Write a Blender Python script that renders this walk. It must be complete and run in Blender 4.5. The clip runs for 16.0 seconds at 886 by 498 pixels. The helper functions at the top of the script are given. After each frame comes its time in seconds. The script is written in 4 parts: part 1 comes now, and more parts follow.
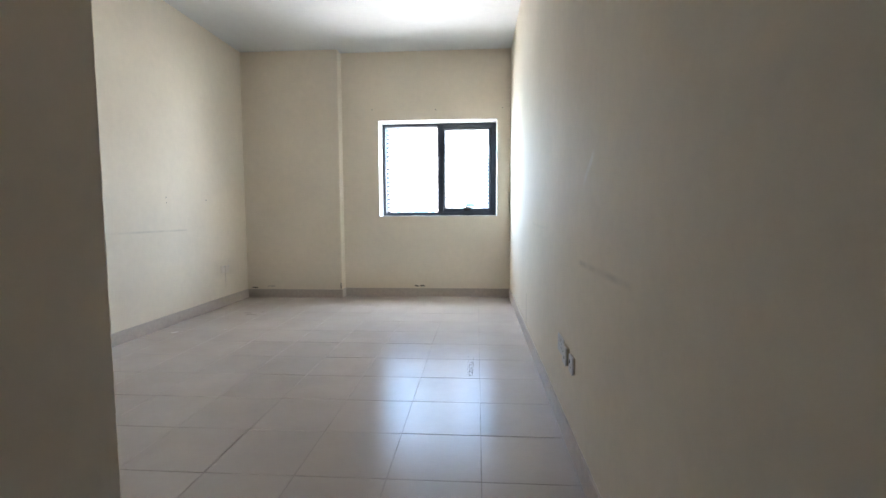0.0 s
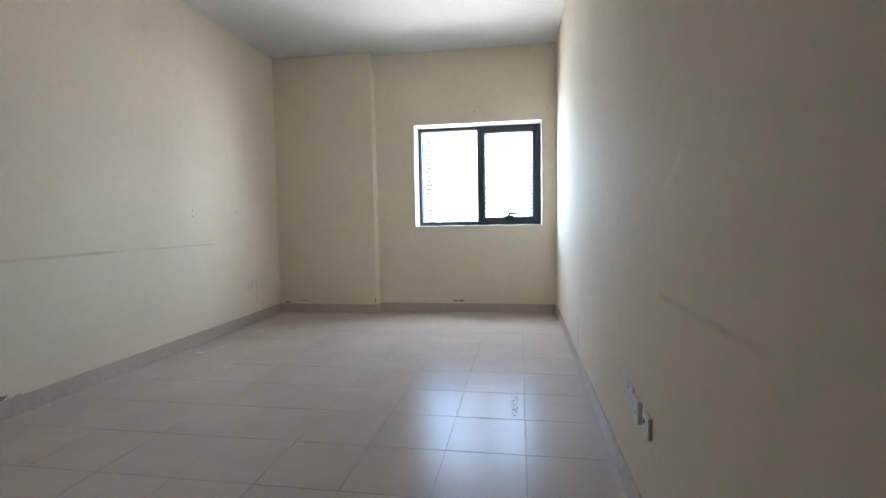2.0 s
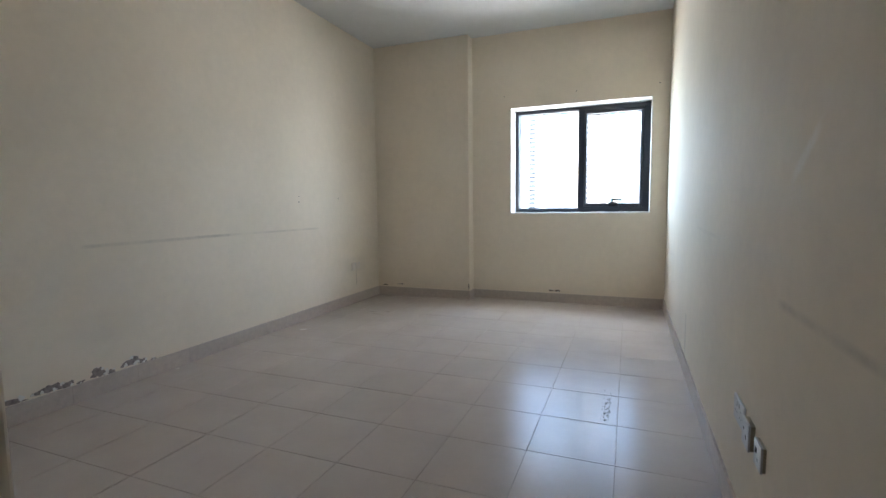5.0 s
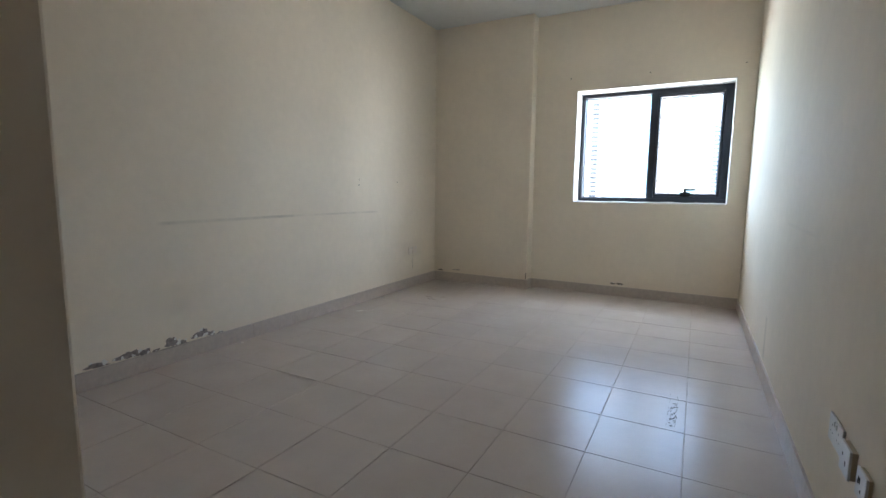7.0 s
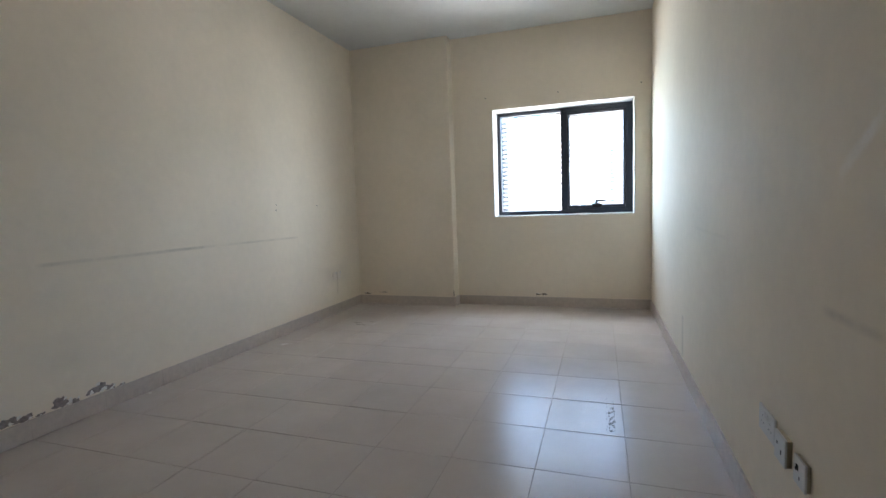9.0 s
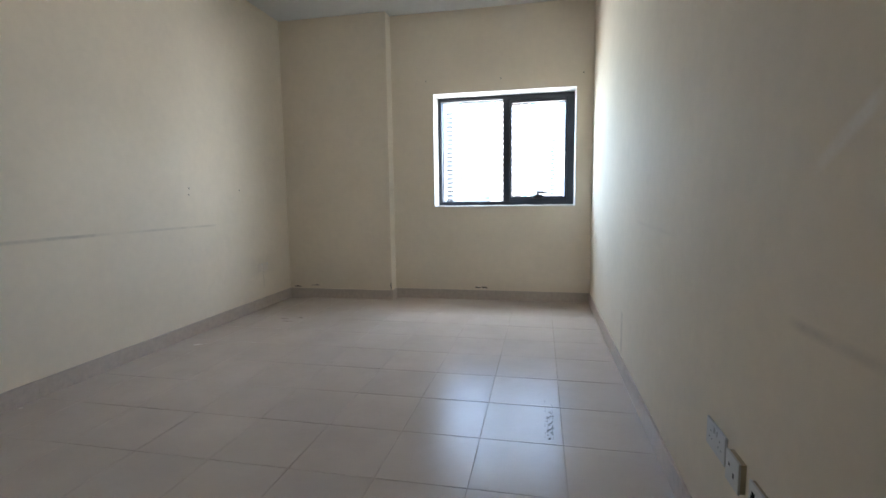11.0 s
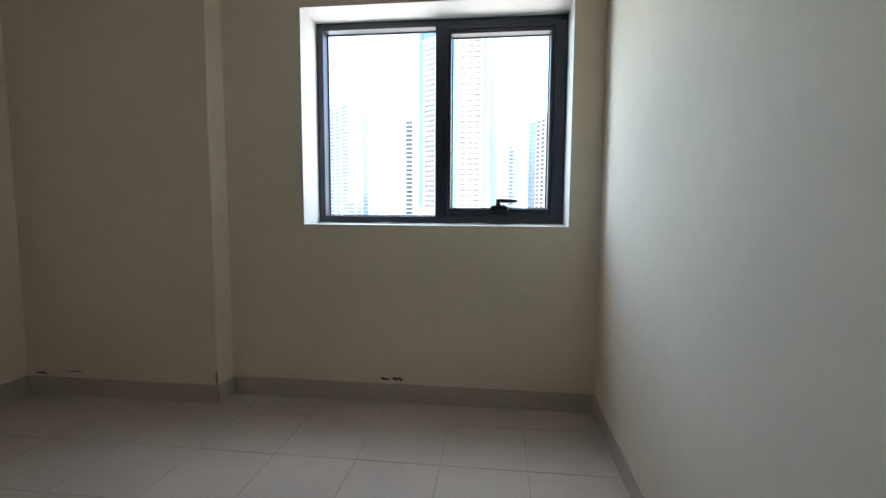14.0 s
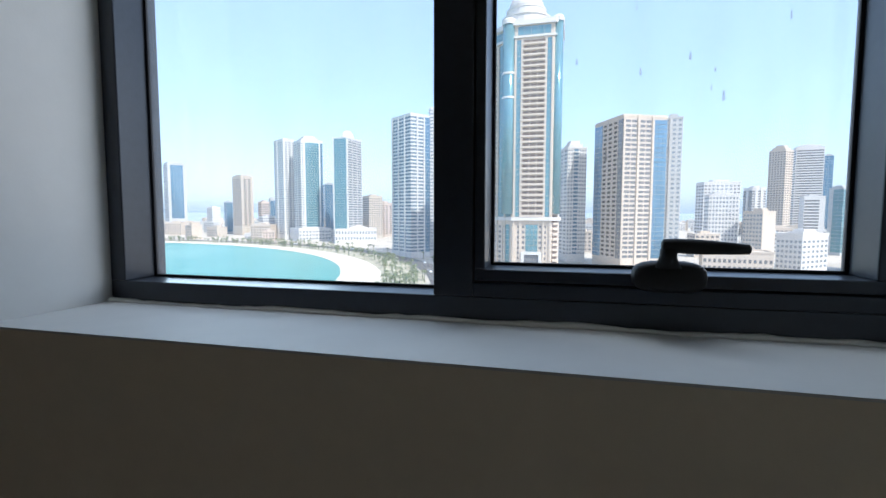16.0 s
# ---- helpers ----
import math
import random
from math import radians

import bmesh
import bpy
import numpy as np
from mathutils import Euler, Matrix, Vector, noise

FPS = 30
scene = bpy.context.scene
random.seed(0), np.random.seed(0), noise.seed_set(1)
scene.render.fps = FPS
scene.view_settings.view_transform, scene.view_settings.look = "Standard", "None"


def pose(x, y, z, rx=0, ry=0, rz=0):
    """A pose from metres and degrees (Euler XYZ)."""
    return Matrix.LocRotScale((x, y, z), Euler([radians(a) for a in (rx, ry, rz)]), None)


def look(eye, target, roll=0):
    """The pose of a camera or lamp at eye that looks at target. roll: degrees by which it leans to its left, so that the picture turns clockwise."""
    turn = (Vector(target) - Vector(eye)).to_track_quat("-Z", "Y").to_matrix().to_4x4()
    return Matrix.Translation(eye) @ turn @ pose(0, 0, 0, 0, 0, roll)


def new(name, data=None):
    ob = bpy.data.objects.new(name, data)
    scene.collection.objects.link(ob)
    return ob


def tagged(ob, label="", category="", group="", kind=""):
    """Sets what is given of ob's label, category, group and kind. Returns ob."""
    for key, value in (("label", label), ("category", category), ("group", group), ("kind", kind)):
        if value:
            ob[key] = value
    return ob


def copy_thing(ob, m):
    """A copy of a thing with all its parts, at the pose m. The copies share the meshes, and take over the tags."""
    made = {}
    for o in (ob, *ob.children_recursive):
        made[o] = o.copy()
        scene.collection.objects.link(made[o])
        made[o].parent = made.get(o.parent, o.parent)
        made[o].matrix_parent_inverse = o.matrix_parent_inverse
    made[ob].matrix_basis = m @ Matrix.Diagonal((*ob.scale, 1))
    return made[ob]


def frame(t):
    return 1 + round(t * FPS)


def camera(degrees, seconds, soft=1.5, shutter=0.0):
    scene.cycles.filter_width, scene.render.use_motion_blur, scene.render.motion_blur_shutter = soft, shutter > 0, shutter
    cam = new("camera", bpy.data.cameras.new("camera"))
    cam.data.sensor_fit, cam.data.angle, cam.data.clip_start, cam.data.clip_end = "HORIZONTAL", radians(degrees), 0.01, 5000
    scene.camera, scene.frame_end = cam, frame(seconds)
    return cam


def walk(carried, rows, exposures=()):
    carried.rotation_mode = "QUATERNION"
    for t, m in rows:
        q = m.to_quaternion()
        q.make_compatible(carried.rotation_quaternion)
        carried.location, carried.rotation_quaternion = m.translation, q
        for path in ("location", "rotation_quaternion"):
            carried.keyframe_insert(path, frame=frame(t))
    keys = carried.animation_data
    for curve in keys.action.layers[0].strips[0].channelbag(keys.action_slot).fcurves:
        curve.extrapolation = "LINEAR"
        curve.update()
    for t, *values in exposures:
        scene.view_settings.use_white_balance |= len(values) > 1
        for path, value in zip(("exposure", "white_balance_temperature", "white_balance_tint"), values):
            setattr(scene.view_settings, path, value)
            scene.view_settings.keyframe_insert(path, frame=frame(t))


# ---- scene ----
cam = camera(86.5, 16.0)
PATH = [
    (0, (0.291, -0.193, 1.091), (0.149, 1.796, 0.94), -0.3),
    (0.5, (0.303, -0.037, 1.118), (0.101, 1.951, 1.035), -0.2),
    (1, (0.298, 0.078, 1.112), (0.056, 2.063, 1.05), -0.7),
    (1.5, (0.276, 0.198, 1.121), (0.007, 2.178, 1.029), -1.3),
    (2, (0.288, 0.234, 1.13), (-0.033, 2.204, 1.008), -1.0),
    (2.5, (0.297, 0.253, 1.134), (-0.089, 2.21, 0.995), -0.9),
    (3, (0.298, 0.254, 1.136), (-0.152, 2.197, 0.991), -1.0),
    (3.5, (0.311, 0.271, 1.143), (-0.207, 2.197, 0.994), -1.0),
    (4, (0.324, 0.299, 1.147), (-0.25, 2.209, 0.992), -0.9),
    (4.5, (0.33, 0.323, 1.144), (-0.312, 2.21, 0.976), -0.7),
    (5, (0.344, 0.341, 1.151), (-0.387, 2.194, 0.969), -0.7),
    (7.5, (0.263, 0.438, 1.157), (-0.683, 2.183, 0.908), 0.8),
    (8, (0.233, 0.498, 1.142), (-0.646, 2.28, 0.92), -0.2),
    (8.5, (0.207, 0.466, 1.154), (-0.553, 2.307, 0.969), -1.1),
    (9, (0.202, 0.442, 1.161), (-0.432, 2.332, 0.994), -2.0),
    (9.5, (0.212, 0.445, 1.167), (-0.308, 2.371, 1.024), -2.2),
    (12, (0.178, 1.273, 1.15), (-0.177, 3.22, 0.864), -0.3),
    (12.5, (0.171, 1.703, 1.152), (-0.151, 3.653, 0.849), -0.2),
    (13, (0.171, 2.2, 1.19), (-0.141, 4.156, 0.91), -0.0),
    (13.5, (0.14, 2.712, 1.21), (-0.097, 4.684, 0.975), -0.1),
    (14, (0.168, 3.258, 1.167), (-0.066, 5.236, 0.986), 0.3),
    (14.5, (0.142, 3.842, 1.179), (-0.083, 5.82, 0.992), 0.4),
    (14.8, (0.123, 4.175, 1.177), (-0.110, 6.153, 1.001), -0.1),
    (15.2, (0.127, 4.601, 1.196), (-0.186, 6.570, 1.046), 0.3),
    (15.5, (0.101, 4.907, 1.213), (-0.280, 6.865, 1.066), 0.3),
    (15.8, (0.047, 5.171, 1.229), (-0.390, 7.118, 1.090), 0.1),
    (16.0, (0.001, 5.344, 1.251), (-0.490, 7.277, 1.102), 0.1),
]
EXPOSURES = [(0.0, 4.8, 6160, 12), (0.6, 4.64, 6160, 12), (2.0, 4.48, 6180, 12), (5.0, 4.31, 6180, 12), (7.5, 4.26, 6180, 12),
             (9.5, 4.26, 6180, 12), (12.0, 4.07, 6380, 12), (12.5, 3.97, 6410, 12), (13.0, 3.82, 6430, 12), (13.5, 3.56, 6460, 12),
             (14.0, 3.17, 6460, 12), (14.5, 2.85, 6430, 12), (15.0, 2.51, 6450, 12), (15.3, 2.21, 6450, 12), (15.6, 1.87, 6450, 12),
             (16.0, 1.44, 6260, 12)]
walk(cam, [(t, look(eye, target, roll)) for t, eye, target, roll in PATH], EXPOSURES)

# ---- world, sun, exposure ----
SUN_AZ, SUN_EL = 128.0, 52.0          # clockwise from +y, above the horizon
world = bpy.data.worlds.new("sky")
scene.world = world
world.use_nodes = True
wn = world.node_tree
wn.nodes.clear()
sky = wn.nodes.new("ShaderNodeTexSky")
sky.sky_type, sky.sun_disc = "NISHITA", False
sky.sun_elevation, sky.sun_rotation = radians(SUN_EL), radians(SUN_AZ)
sky.air_density, sky.dust_density, sky.ozone_density = 1.0, 1.8, 1.0
bg = wn.nodes.new("ShaderNodeBackground")
bg.inputs["Strength"].default_value = 0.152
wout = wn.nodes.new("ShaderNodeOutputWorld")
haze = wn.nodes.new("ShaderNodeMix")          # even desert haze over the whole sky
haze.data_type = "RGBA"
haze.inputs[0].default_value = 0.62
haze.inputs[7].default_value = (1.30, 2.0, 3.1, 1)
wn.links.new(sky.outputs[0], haze.inputs[6])
wn.links.new(haze.outputs[2], bg.inputs[0])
wn.links.new(bg.outputs[0], wout.inputs[0])

sun_data = bpy.data.lights.new("sun", "SUN")
sun_data.energy, sun_data.angle, sun_data.color = 2.35, radians(0.5), (1.0, 0.95, 0.87)
sun = new("sun", sun_data)
sa, se = radians(SUN_AZ), radians(SUN_EL)
sun.matrix_world = look((80 * math.sin(sa) * math.cos(se), 80 * math.cos(sa) * math.cos(se), 80 * math.sin(se)), (0, 0, 0))


def window_fill(name, x, y, z, size_x, size_y, target, watts, colour):
    """Added fill lamp outside the window's opening, out of sight past its edge, on top of the light that sky and sunlit
    ground send in.
    """
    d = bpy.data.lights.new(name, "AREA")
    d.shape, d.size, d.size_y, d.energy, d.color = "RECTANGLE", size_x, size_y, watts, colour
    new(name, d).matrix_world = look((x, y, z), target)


# unseen lamps added to brighten the room; the world and sun light it too
window_fill("ground_light", -0.21, 8.2, 0.05, 2.4, 1.4, (-0.21, 6.0, 1.75), 12.5, (1.0, 0.98, 0.99))
window_fill("east_sky_light", 2.35, 7.75, 1.9, 1.7, 1.7, (-0.3, 6.0, 1.65), 12.0, (0.90, 0.96, 1.0))
window_fill("west_sky_light", -2.3, 8.2, 1.9, 1.5, 1.7, (-0.1, 6.0, 1.65), 12.5, (0.70, 0.90, 1.0))
window_fill("sky_light", -0.21, 6.85, 2.95, 1.5, 0.8, (-0.21, 6.0, 1.9), 5.0, (0.84, 0.94, 1.0))


# ---- materials ----
def material(name):
    m = bpy.data.materials.new(name)
    m.use_nodes = True
    nt = m.node_tree
    b = nt.nodes["Principled BSDF"]
    return m, nt, b


def math_node(nt, op, a, b=None, c=None, clamp=False):
    n = nt.nodes.new("ShaderNodeMath")
    n.operation, n.use_clamp = op, clamp
    for i, v in enumerate((a, b, c)):
        if v is None:
            continue
        if isinstance(v, (int, float)):
            n.inputs[i].default_value = v
        else:
            nt.links.new(v, n.inputs[i])
    return n.outputs[0]


def noise_tex(nt, scale, detail=4.0, rough=0.55, stretch=None):
    geo = nt.nodes.new("ShaderNodeNewGeometry")
    vec = geo.outputs["Position"]
    if stretch:
        mp = nt.nodes.new("ShaderNodeMapping")
        mp.inputs["Scale"].default_value = stretch
        nt.links.new(vec, mp.inputs["Vector"])
        vec = mp.outputs[0]
    n = nt.nodes.new("ShaderNodeTexNoise")
    n.inputs["Scale"].default_value, n.inputs["Detail"].default_value, n.inputs["Roughness"].default_value = scale, detail, rough
    nt.links.new(vec, n.inputs["Vector"])
    return n.outputs["Fac"]


def ramp(nt, fac, stops):
    r = nt.nodes.new("ShaderNodeValToRGB")
    while len(r.color_ramp.elements) < len(stops):
        r.color_ramp.elements.new(0.5)
    for e, (p, c) in zip(r.color_ramp.elements, stops):
        e.position, e.color = p, (*c, 1)
    nt.links.new(fac, r.inputs[0])
    return r.outputs[0]


def mix_col(nt, fac, a, b):
    n = nt.nodes.new("ShaderNodeMix")
    n.data_type = "RGBA"
    for s, v in ((n.inputs[0], fac), (n.inputs[6], a), (n.inputs[7], b)):
        if isinstance(v, tuple):
            s.default_value = (*v, 1)
        elif isinstance(v, (int, float)):
            s.default_value = v
        else:
            nt.links.new(v, s)
    return n.outputs[2]


def bump(nt, b, height, strength, distance):
    n = nt.nodes.new("ShaderNodeBump")
    n.inputs["Strength"].default_value, n.inputs["Distance"].default_value = strength, distance
    nt.links.new(height, n.inputs["Height"])
    nt.links.new(n.outputs[0], b.inputs["Normal"])


def soft_box(nt, coord, centre, half, soft):
    """1 within half of centre, falling to 0 over soft."""
    d = math_node(nt, "ABSOLUTE", math_node(nt, "SUBTRACT", coord, centre))
    return math_node(nt, "DIVIDE", math_node(nt, "SUBTRACT", half + soft, d), soft, clamp=True)


def wall_paint(name, base, scuffs=(), rough=0.68):
    """Emulsion paint on plaster. scuffs: (axis, centre, half, z, half height, lean, soft, strength, colour)."""
    m, nt, b = material(name)
    big = noise_tex(nt, 0.9, 3)
    small = noise_tex(nt, 14, 6, 0.6)
    f = math_node(nt, "ADD", math_node(nt, "MULTIPLY", big, 0.7), math_node(nt, "MULTIPLY", small, 0.3))
    lo, hi = tuple(v * 0.93 for v in base), tuple(min(1, v * 1.04) for v in base)
    col = ramp(nt, f, ((0.35, lo), (0.65, hi)))
    if scuffs:
        sep = nt.nodes.new("ShaderNodeSeparateXYZ")
        geo = nt.nodes.new("ShaderNodeNewGeometry")
        nt.links.new(geo.outputs["Position"], sep.inputs[0])
        for axis, c, half, z, hz, lean, soft, strength, colour in scuffs:
            along = sep.outputs["xy".index(axis)]
            level = math_node(nt, "SUBTRACT", sep.outputs["Z"], math_node(nt, "MULTIPLY", math_node(nt, "SUBTRACT", along, c), lean))
            mask = math_node(nt, "MULTIPLY", soft_box(nt, along, c, half, soft * 4), soft_box(nt, level, z, hz, soft))
            grain = math_node(nt, "MULTIPLY_ADD", noise_tex(nt, 7, 5, 0.7), 2.6, -0.75, clamp=True)
            fac = math_node(nt, "MULTIPLY", math_node(nt, "MULTIPLY", mask, grain), strength, clamp=True)
            col = mix_col(nt, fac, col, colour)
    nt.links.new(col, b.inputs["Base Color"])
    b.inputs["Roughness"].default_value = rough
    b.inputs["Specular IOR Level"].default_value = 0.18
    h = math_node(nt, "ADD", math_node(nt, "MULTIPLY", noise_tex(nt, 2.2, 2), 1.0), math_node(nt, "MULTIPLY", noise_tex(nt, 160, 3), 0.10))
    bump(nt, b, h, 0.35, 0.006)
    return m


def plain(name, base, rough=0.5, metal=0.0, vary=0.06, scale=20, spec=0.5, bumps=0.0):
    m, nt, b = material(name)
    f = noise_tex(nt, scale, 5, 0.6)
    col = ramp(nt, f, ((0.3, tuple(v * (1 - vary) for v in base)), (0.7, tuple(min(1, v * (1 + vary)) for v in base))))
    nt.links.new(col, b.inputs["Base Color"])
    b.inputs["Roughness"].default_value, b.inputs["Metallic"].default_value = rough, metal
    b.inputs["Specular IOR Level"].default_value = spec
    if bumps:
        bump(nt, b, noise_tex(nt, scale * 6, 4), 0.4, bumps)
    return m


DARK, PALE = (0.09, 0.08, 0.07), (0.85, 0.83, 0.78)
CREAM = (0.819, 0.731, 0.60)
paint_west = wall_paint("paint_west", CREAM, (
    ("y", 2.75, 0.55, 0.932, 0.004, 0.004, 0.012, 0.26, DARK),
    ("y", 3.75, 0.75, 0.934, 0.003, -0.004, 0.010, 0.22, DARK),
    ("y", 2.26, 0.05, 0.42, 0.07, 0.0, 0.06, 0.11, DARK),
    ("y", 5.22, 0.10, 0.46, 0.06, 0.0, 0.06, 0.16, DARK)))
paint_east = wall_paint("paint_east", CREAM, (
    ("y", 1.48, 0.30, 0.882, 0.003, 0.0, 0.014, 0.27, DARK),
    # diagonal scratch, its glint put in as near-white colour
    ("y", 1.67, 0.035, 1.265, 0.008, -0.62, 0.018, 0.6, (0.97, 0.96, 0.94)),
    ("y", 3.89, 0.004, 0.26, 0.13, 0.0, 0.012, 0.30, DARK),
    ("y", 3.10, 0.35, 1.00, 0.003, 0.02, 0.010, 0.08, DARK)))
paint_north = wall_paint("paint_north", CREAM)
paint_plain = wall_paint("paint_plain", (0.825, 0.725, 0.605))
paint_white = wall_paint("paint_white", (0.60, 0.60, 0.58))
ceiling_white = wall_paint("ceiling_white", (0.71, 0.71, 0.69), rough=0.8)
alu_dark = plain("dark_powder_coat", (0.022, 0.027, 0.038), 0.33, 0.0, 0.12, 60, 0.5)
rubber = plain("black_rubber", (0.012, 0.011, 0.014), 0.7)
handle_black = plain("black_handle_plastic", (0.010, 0.010, 0.011), 0.55, 0.0, 0.15, 90, 0.3)
plate_white = plain("white_switch_plastic", (0.63, 0.62, 0.60), 0.32, 0.0, 0.03, 30)
plate_side = plain("yellowed_plastic", (0.50, 0.42, 0.30), 0.5, 0.0, 0.08, 40)
plate_cream = plain("old_cream_plastic", (0.72, 0.64, 0.55), 0.45, 0.0, 0.04, 30)
hole_black = plain("pin_hole", (0.01, 0.01, 0.01), 0.9)
plaster = plain("bare_plaster", (0.29, 0.25, 0.23), 0.95, 0.0, 0.35, 45, 0.2, 0.004)
flake_paint = plain("paint_flake", (0.80, 0.78, 0.72), 0.6)
grout = plain("grout", (0.43, 0.375, 0.325), 0.95, 0.0, 0.40, 2.2, 0.1)
# cracks and screw holes are raised slabs with their inner shade as colour
crack_dark = plain("crack_shadow", (0.05, 0.045, 0.04), 0.95)
skirt_mat = plain("skirting_ceramic", (0.53, 0.455, 0.395), 0.4, 0.0, 0.08, 26, 0.4)
caulk = plain("white_caulk", (0.80, 0.79, 0.75), 0.6, 0.0, 0.05, 30)


def tile_material():
    m, nt, b = material("matt_floor_tile")
    info = nt.nodes.new("ShaderNodeObjectInfo")
    cloud = noise_tex(nt, 3.0, 6, 0.65)
    speck = noise_tex(nt, 220, 2)
    base = ramp(nt, cloud, ((0.3, (0.55, 0.475, 0.42)), (0.7, (0.61, 0.535, 0.475))))
    base = mix_col(nt, math_node(nt, "MULTIPLY", info.outputs["Random"], 0.25), base, (0.50, 0.455, 0.41))
    base = mix_col(nt, math_node(nt, "MULTIPLY_ADD", speck, 1.2, -0.66, clamp=True), base, (0.40, 0.36, 0.32))
    dirt = math_node(nt, "MULTIPLY_ADD", noise_tex(nt, 1.4, 3, 0.5), 2.2, -1.0, clamp=True)
    base = mix_col(nt, math_node(nt, "MULTIPLY", dirt, 0.12), base, (0.30, 0.26, 0.225))
    nt.links.new(base, b.inputs["Base Color"])
    r = math_node(nt, "MULTIPLY_ADD", noise_tex(nt, 5.0, 3, 0.55), 0.10, 0.20)
    nt.links.new(r, b.inputs["Roughness"])
    b.inputs["Specular IOR Level"].default_value = 0.36
    bump(nt, b, noise_tex(nt, 90, 3), 0.06, 0.002)
    return m


tile_mat = tile_material()


def glass_material():
    m = bpy.data.materials.new("window_glass")
    m.use_nodes = True
    nt = m.node_tree
    nt.nodes.clear()
    out = nt.nodes.new("ShaderNodeOutputMaterial")
    clear = nt.nodes.new("ShaderNodeBsdfTransparent")
    clear.inputs[0].default_value = (0.985, 0.995, 0.992, 1)
    gloss = nt.nodes.new("ShaderNodeBsdfGlossy")
    gloss.inputs["Roughness"].default_value = 0.02
    dust = nt.nodes.new("ShaderNodeBsdfDiffuse")
    dust.inputs[0].default_value = (0.6, 0.58, 0.54, 1)
    veil = nt.nodes.new("ShaderNodeBsdfTranslucent")          # even film that scatters daylight, added for the haze over the view
    veil.inputs[0].default_value = (0.9, 0.92, 0.94, 1)
    m0 = nt.nodes.new("ShaderNodeMixShader")
    m0.inputs[0].default_value = 0.035
    facing = nt.nodes.new("ShaderNodeLayerWeight")
    facing.inputs["Blend"].default_value = 0.5
    fres = math_node(nt, "MULTIPLY_ADD", math_node(nt, "POWER", facing.outputs["Facing"], 5.0), 0.6, 0.03, clamp=True)
    m1, m2 = nt.nodes.new("ShaderNodeMixShader"), nt.nodes.new("ShaderNodeMixShader")
    streak = math_node(nt, "MULTIPLY_ADD", noise_tex(nt, 9, 6, 0.7, (3.0, 1.0, 0.5)), 0.16, -0.075, clamp=True)
    nt.links.new(streak, m1.inputs[0])
    nt.links.new(clear.outputs[0], m0.inputs[1])
    nt.links.new(veil.outputs[0], m0.inputs[2])
    nt.links.new(m0.outputs[0], m1.inputs[1])
    nt.links.new(dust.outputs[0], m1.inputs[2])
    nt.links.new(fres, m2.inputs[0])
    nt.links.new(m1.outputs[0], m2.inputs[1])
    nt.links.new(gloss.outputs[0], m2.inputs[2])
    nt.links.new(m2.outputs[0], out.inputs[0])
    return m


glass = glass_material()


# ---- mesh helpers ----
def box_bm(x0, y0, z0, x1, y1, z1, bevel=0.0, seg=2):
    bm = bmesh.new()
    add_box(bm, x0, y0, z0, x1, y1, z1)
    if bevel:
        bmesh.ops.bevel(bm, geom=bm.edges[:], offset=bevel, segments=seg, profile=0.5, affect="EDGES")
    return bm


def add_box(bm, x0, y0, z0, x1, y1, z1):
    v = [bm.verts.new(p) for p in ((x0, y0, z0), (x1, y0, z0), (x1, y1, z0), (x0, y1, z0), (x0, y0, z1), (x1, y0, z1), (x1, y1, z1), (x0, y1, z1))]
    for f in ((0, 3, 2, 1), (4, 5, 6, 7), (0, 1, 5, 4), (1, 2, 6, 5), (2, 3, 7, 6), (3, 0, 4, 7)):
        bm.faces.new([v[i] for i in f])


def mesh_of(name, bm, mat, smooth=False):
    me = bpy.data.meshes.new(name)
    bmesh.ops.recalc_face_normals(bm, faces=bm.faces[:])
    bm.to_mesh(me)
    bm.free()
    me.materials.append(mat)
    if smooth:
        for p in me.polygons:
            p.use_smooth = True
    return me


def part(name, bm, mat, parent=None, label="", smooth=False):
    ob = new(name, mesh_of(name, bm, mat, smooth))
    if parent:
        ob.parent = parent
    if label:
        ob["label"] = label
    return ob


def structure(name, bm, mat, label, category):
    return tagged(part(name, bm, mat), label, category, kind="structure")


def rng(seed):
    return random.Random(seed)


# ---- the room ----
XW, XE, YN, YC, ZC = -2.72, 0.722, 5.93, 5.777, 3.15     # west, east, window wall, its thicker part, ceiling
XC = -1.455                                              # edge of the thicker part
PX, PY = -0.453, 0.706                                   # corner where the passage opens into the room
YB = -1.75                                               # end of the passage behind
WX0, WX1, WZ0, WZ1 = -0.980, 0.556, 1.052, 2.290         # window opening
T = 0.25

floor = structure("floor", box_bm(XW - T, YB - T, -0.25, XE + T, YN + 0.39, -0.0022), grout, "floor of matt grey-beige square ceramic tiles with dark joints", "floor")
structure("ceiling", box_bm(XW - T, YB - T, ZC, XE + T, YN + 0.39, ZC + 0.25), ceiling_white, "plain white painted ceiling slab", "ceiling")
wall_west = structure("wall_west", box_bm(XW - T, PY - 0.2, 0, XW, YC, ZC), paint_west, "cream painted wall with a long dark scuff and peeling base", "wall")
wall_east = structure("wall_east", box_bm(XE, YB, 0, XE + T, YN, ZC), paint_east, "cream painted wall, scuffed, with three sockets", "wall")
structure("wall_south", box_bm(XW, PY - 0.2, 0, PX - 0.2, PY - 0.003, ZC), paint_plain, "cream painted return wall beside the passage", "wall")
structure("wall_passage", box_bm(PX - 0.2, YB, 0, PX, PY, ZC, 0.006), paint_plain, "cream painted passage wall", "wall")
structure("wall_passage_end", box_bm(PX - 0.2, YB - T, 0, XE + T, YB - 0.002, ZC), paint_plain, "cream painted wall closing the passage", "wall")


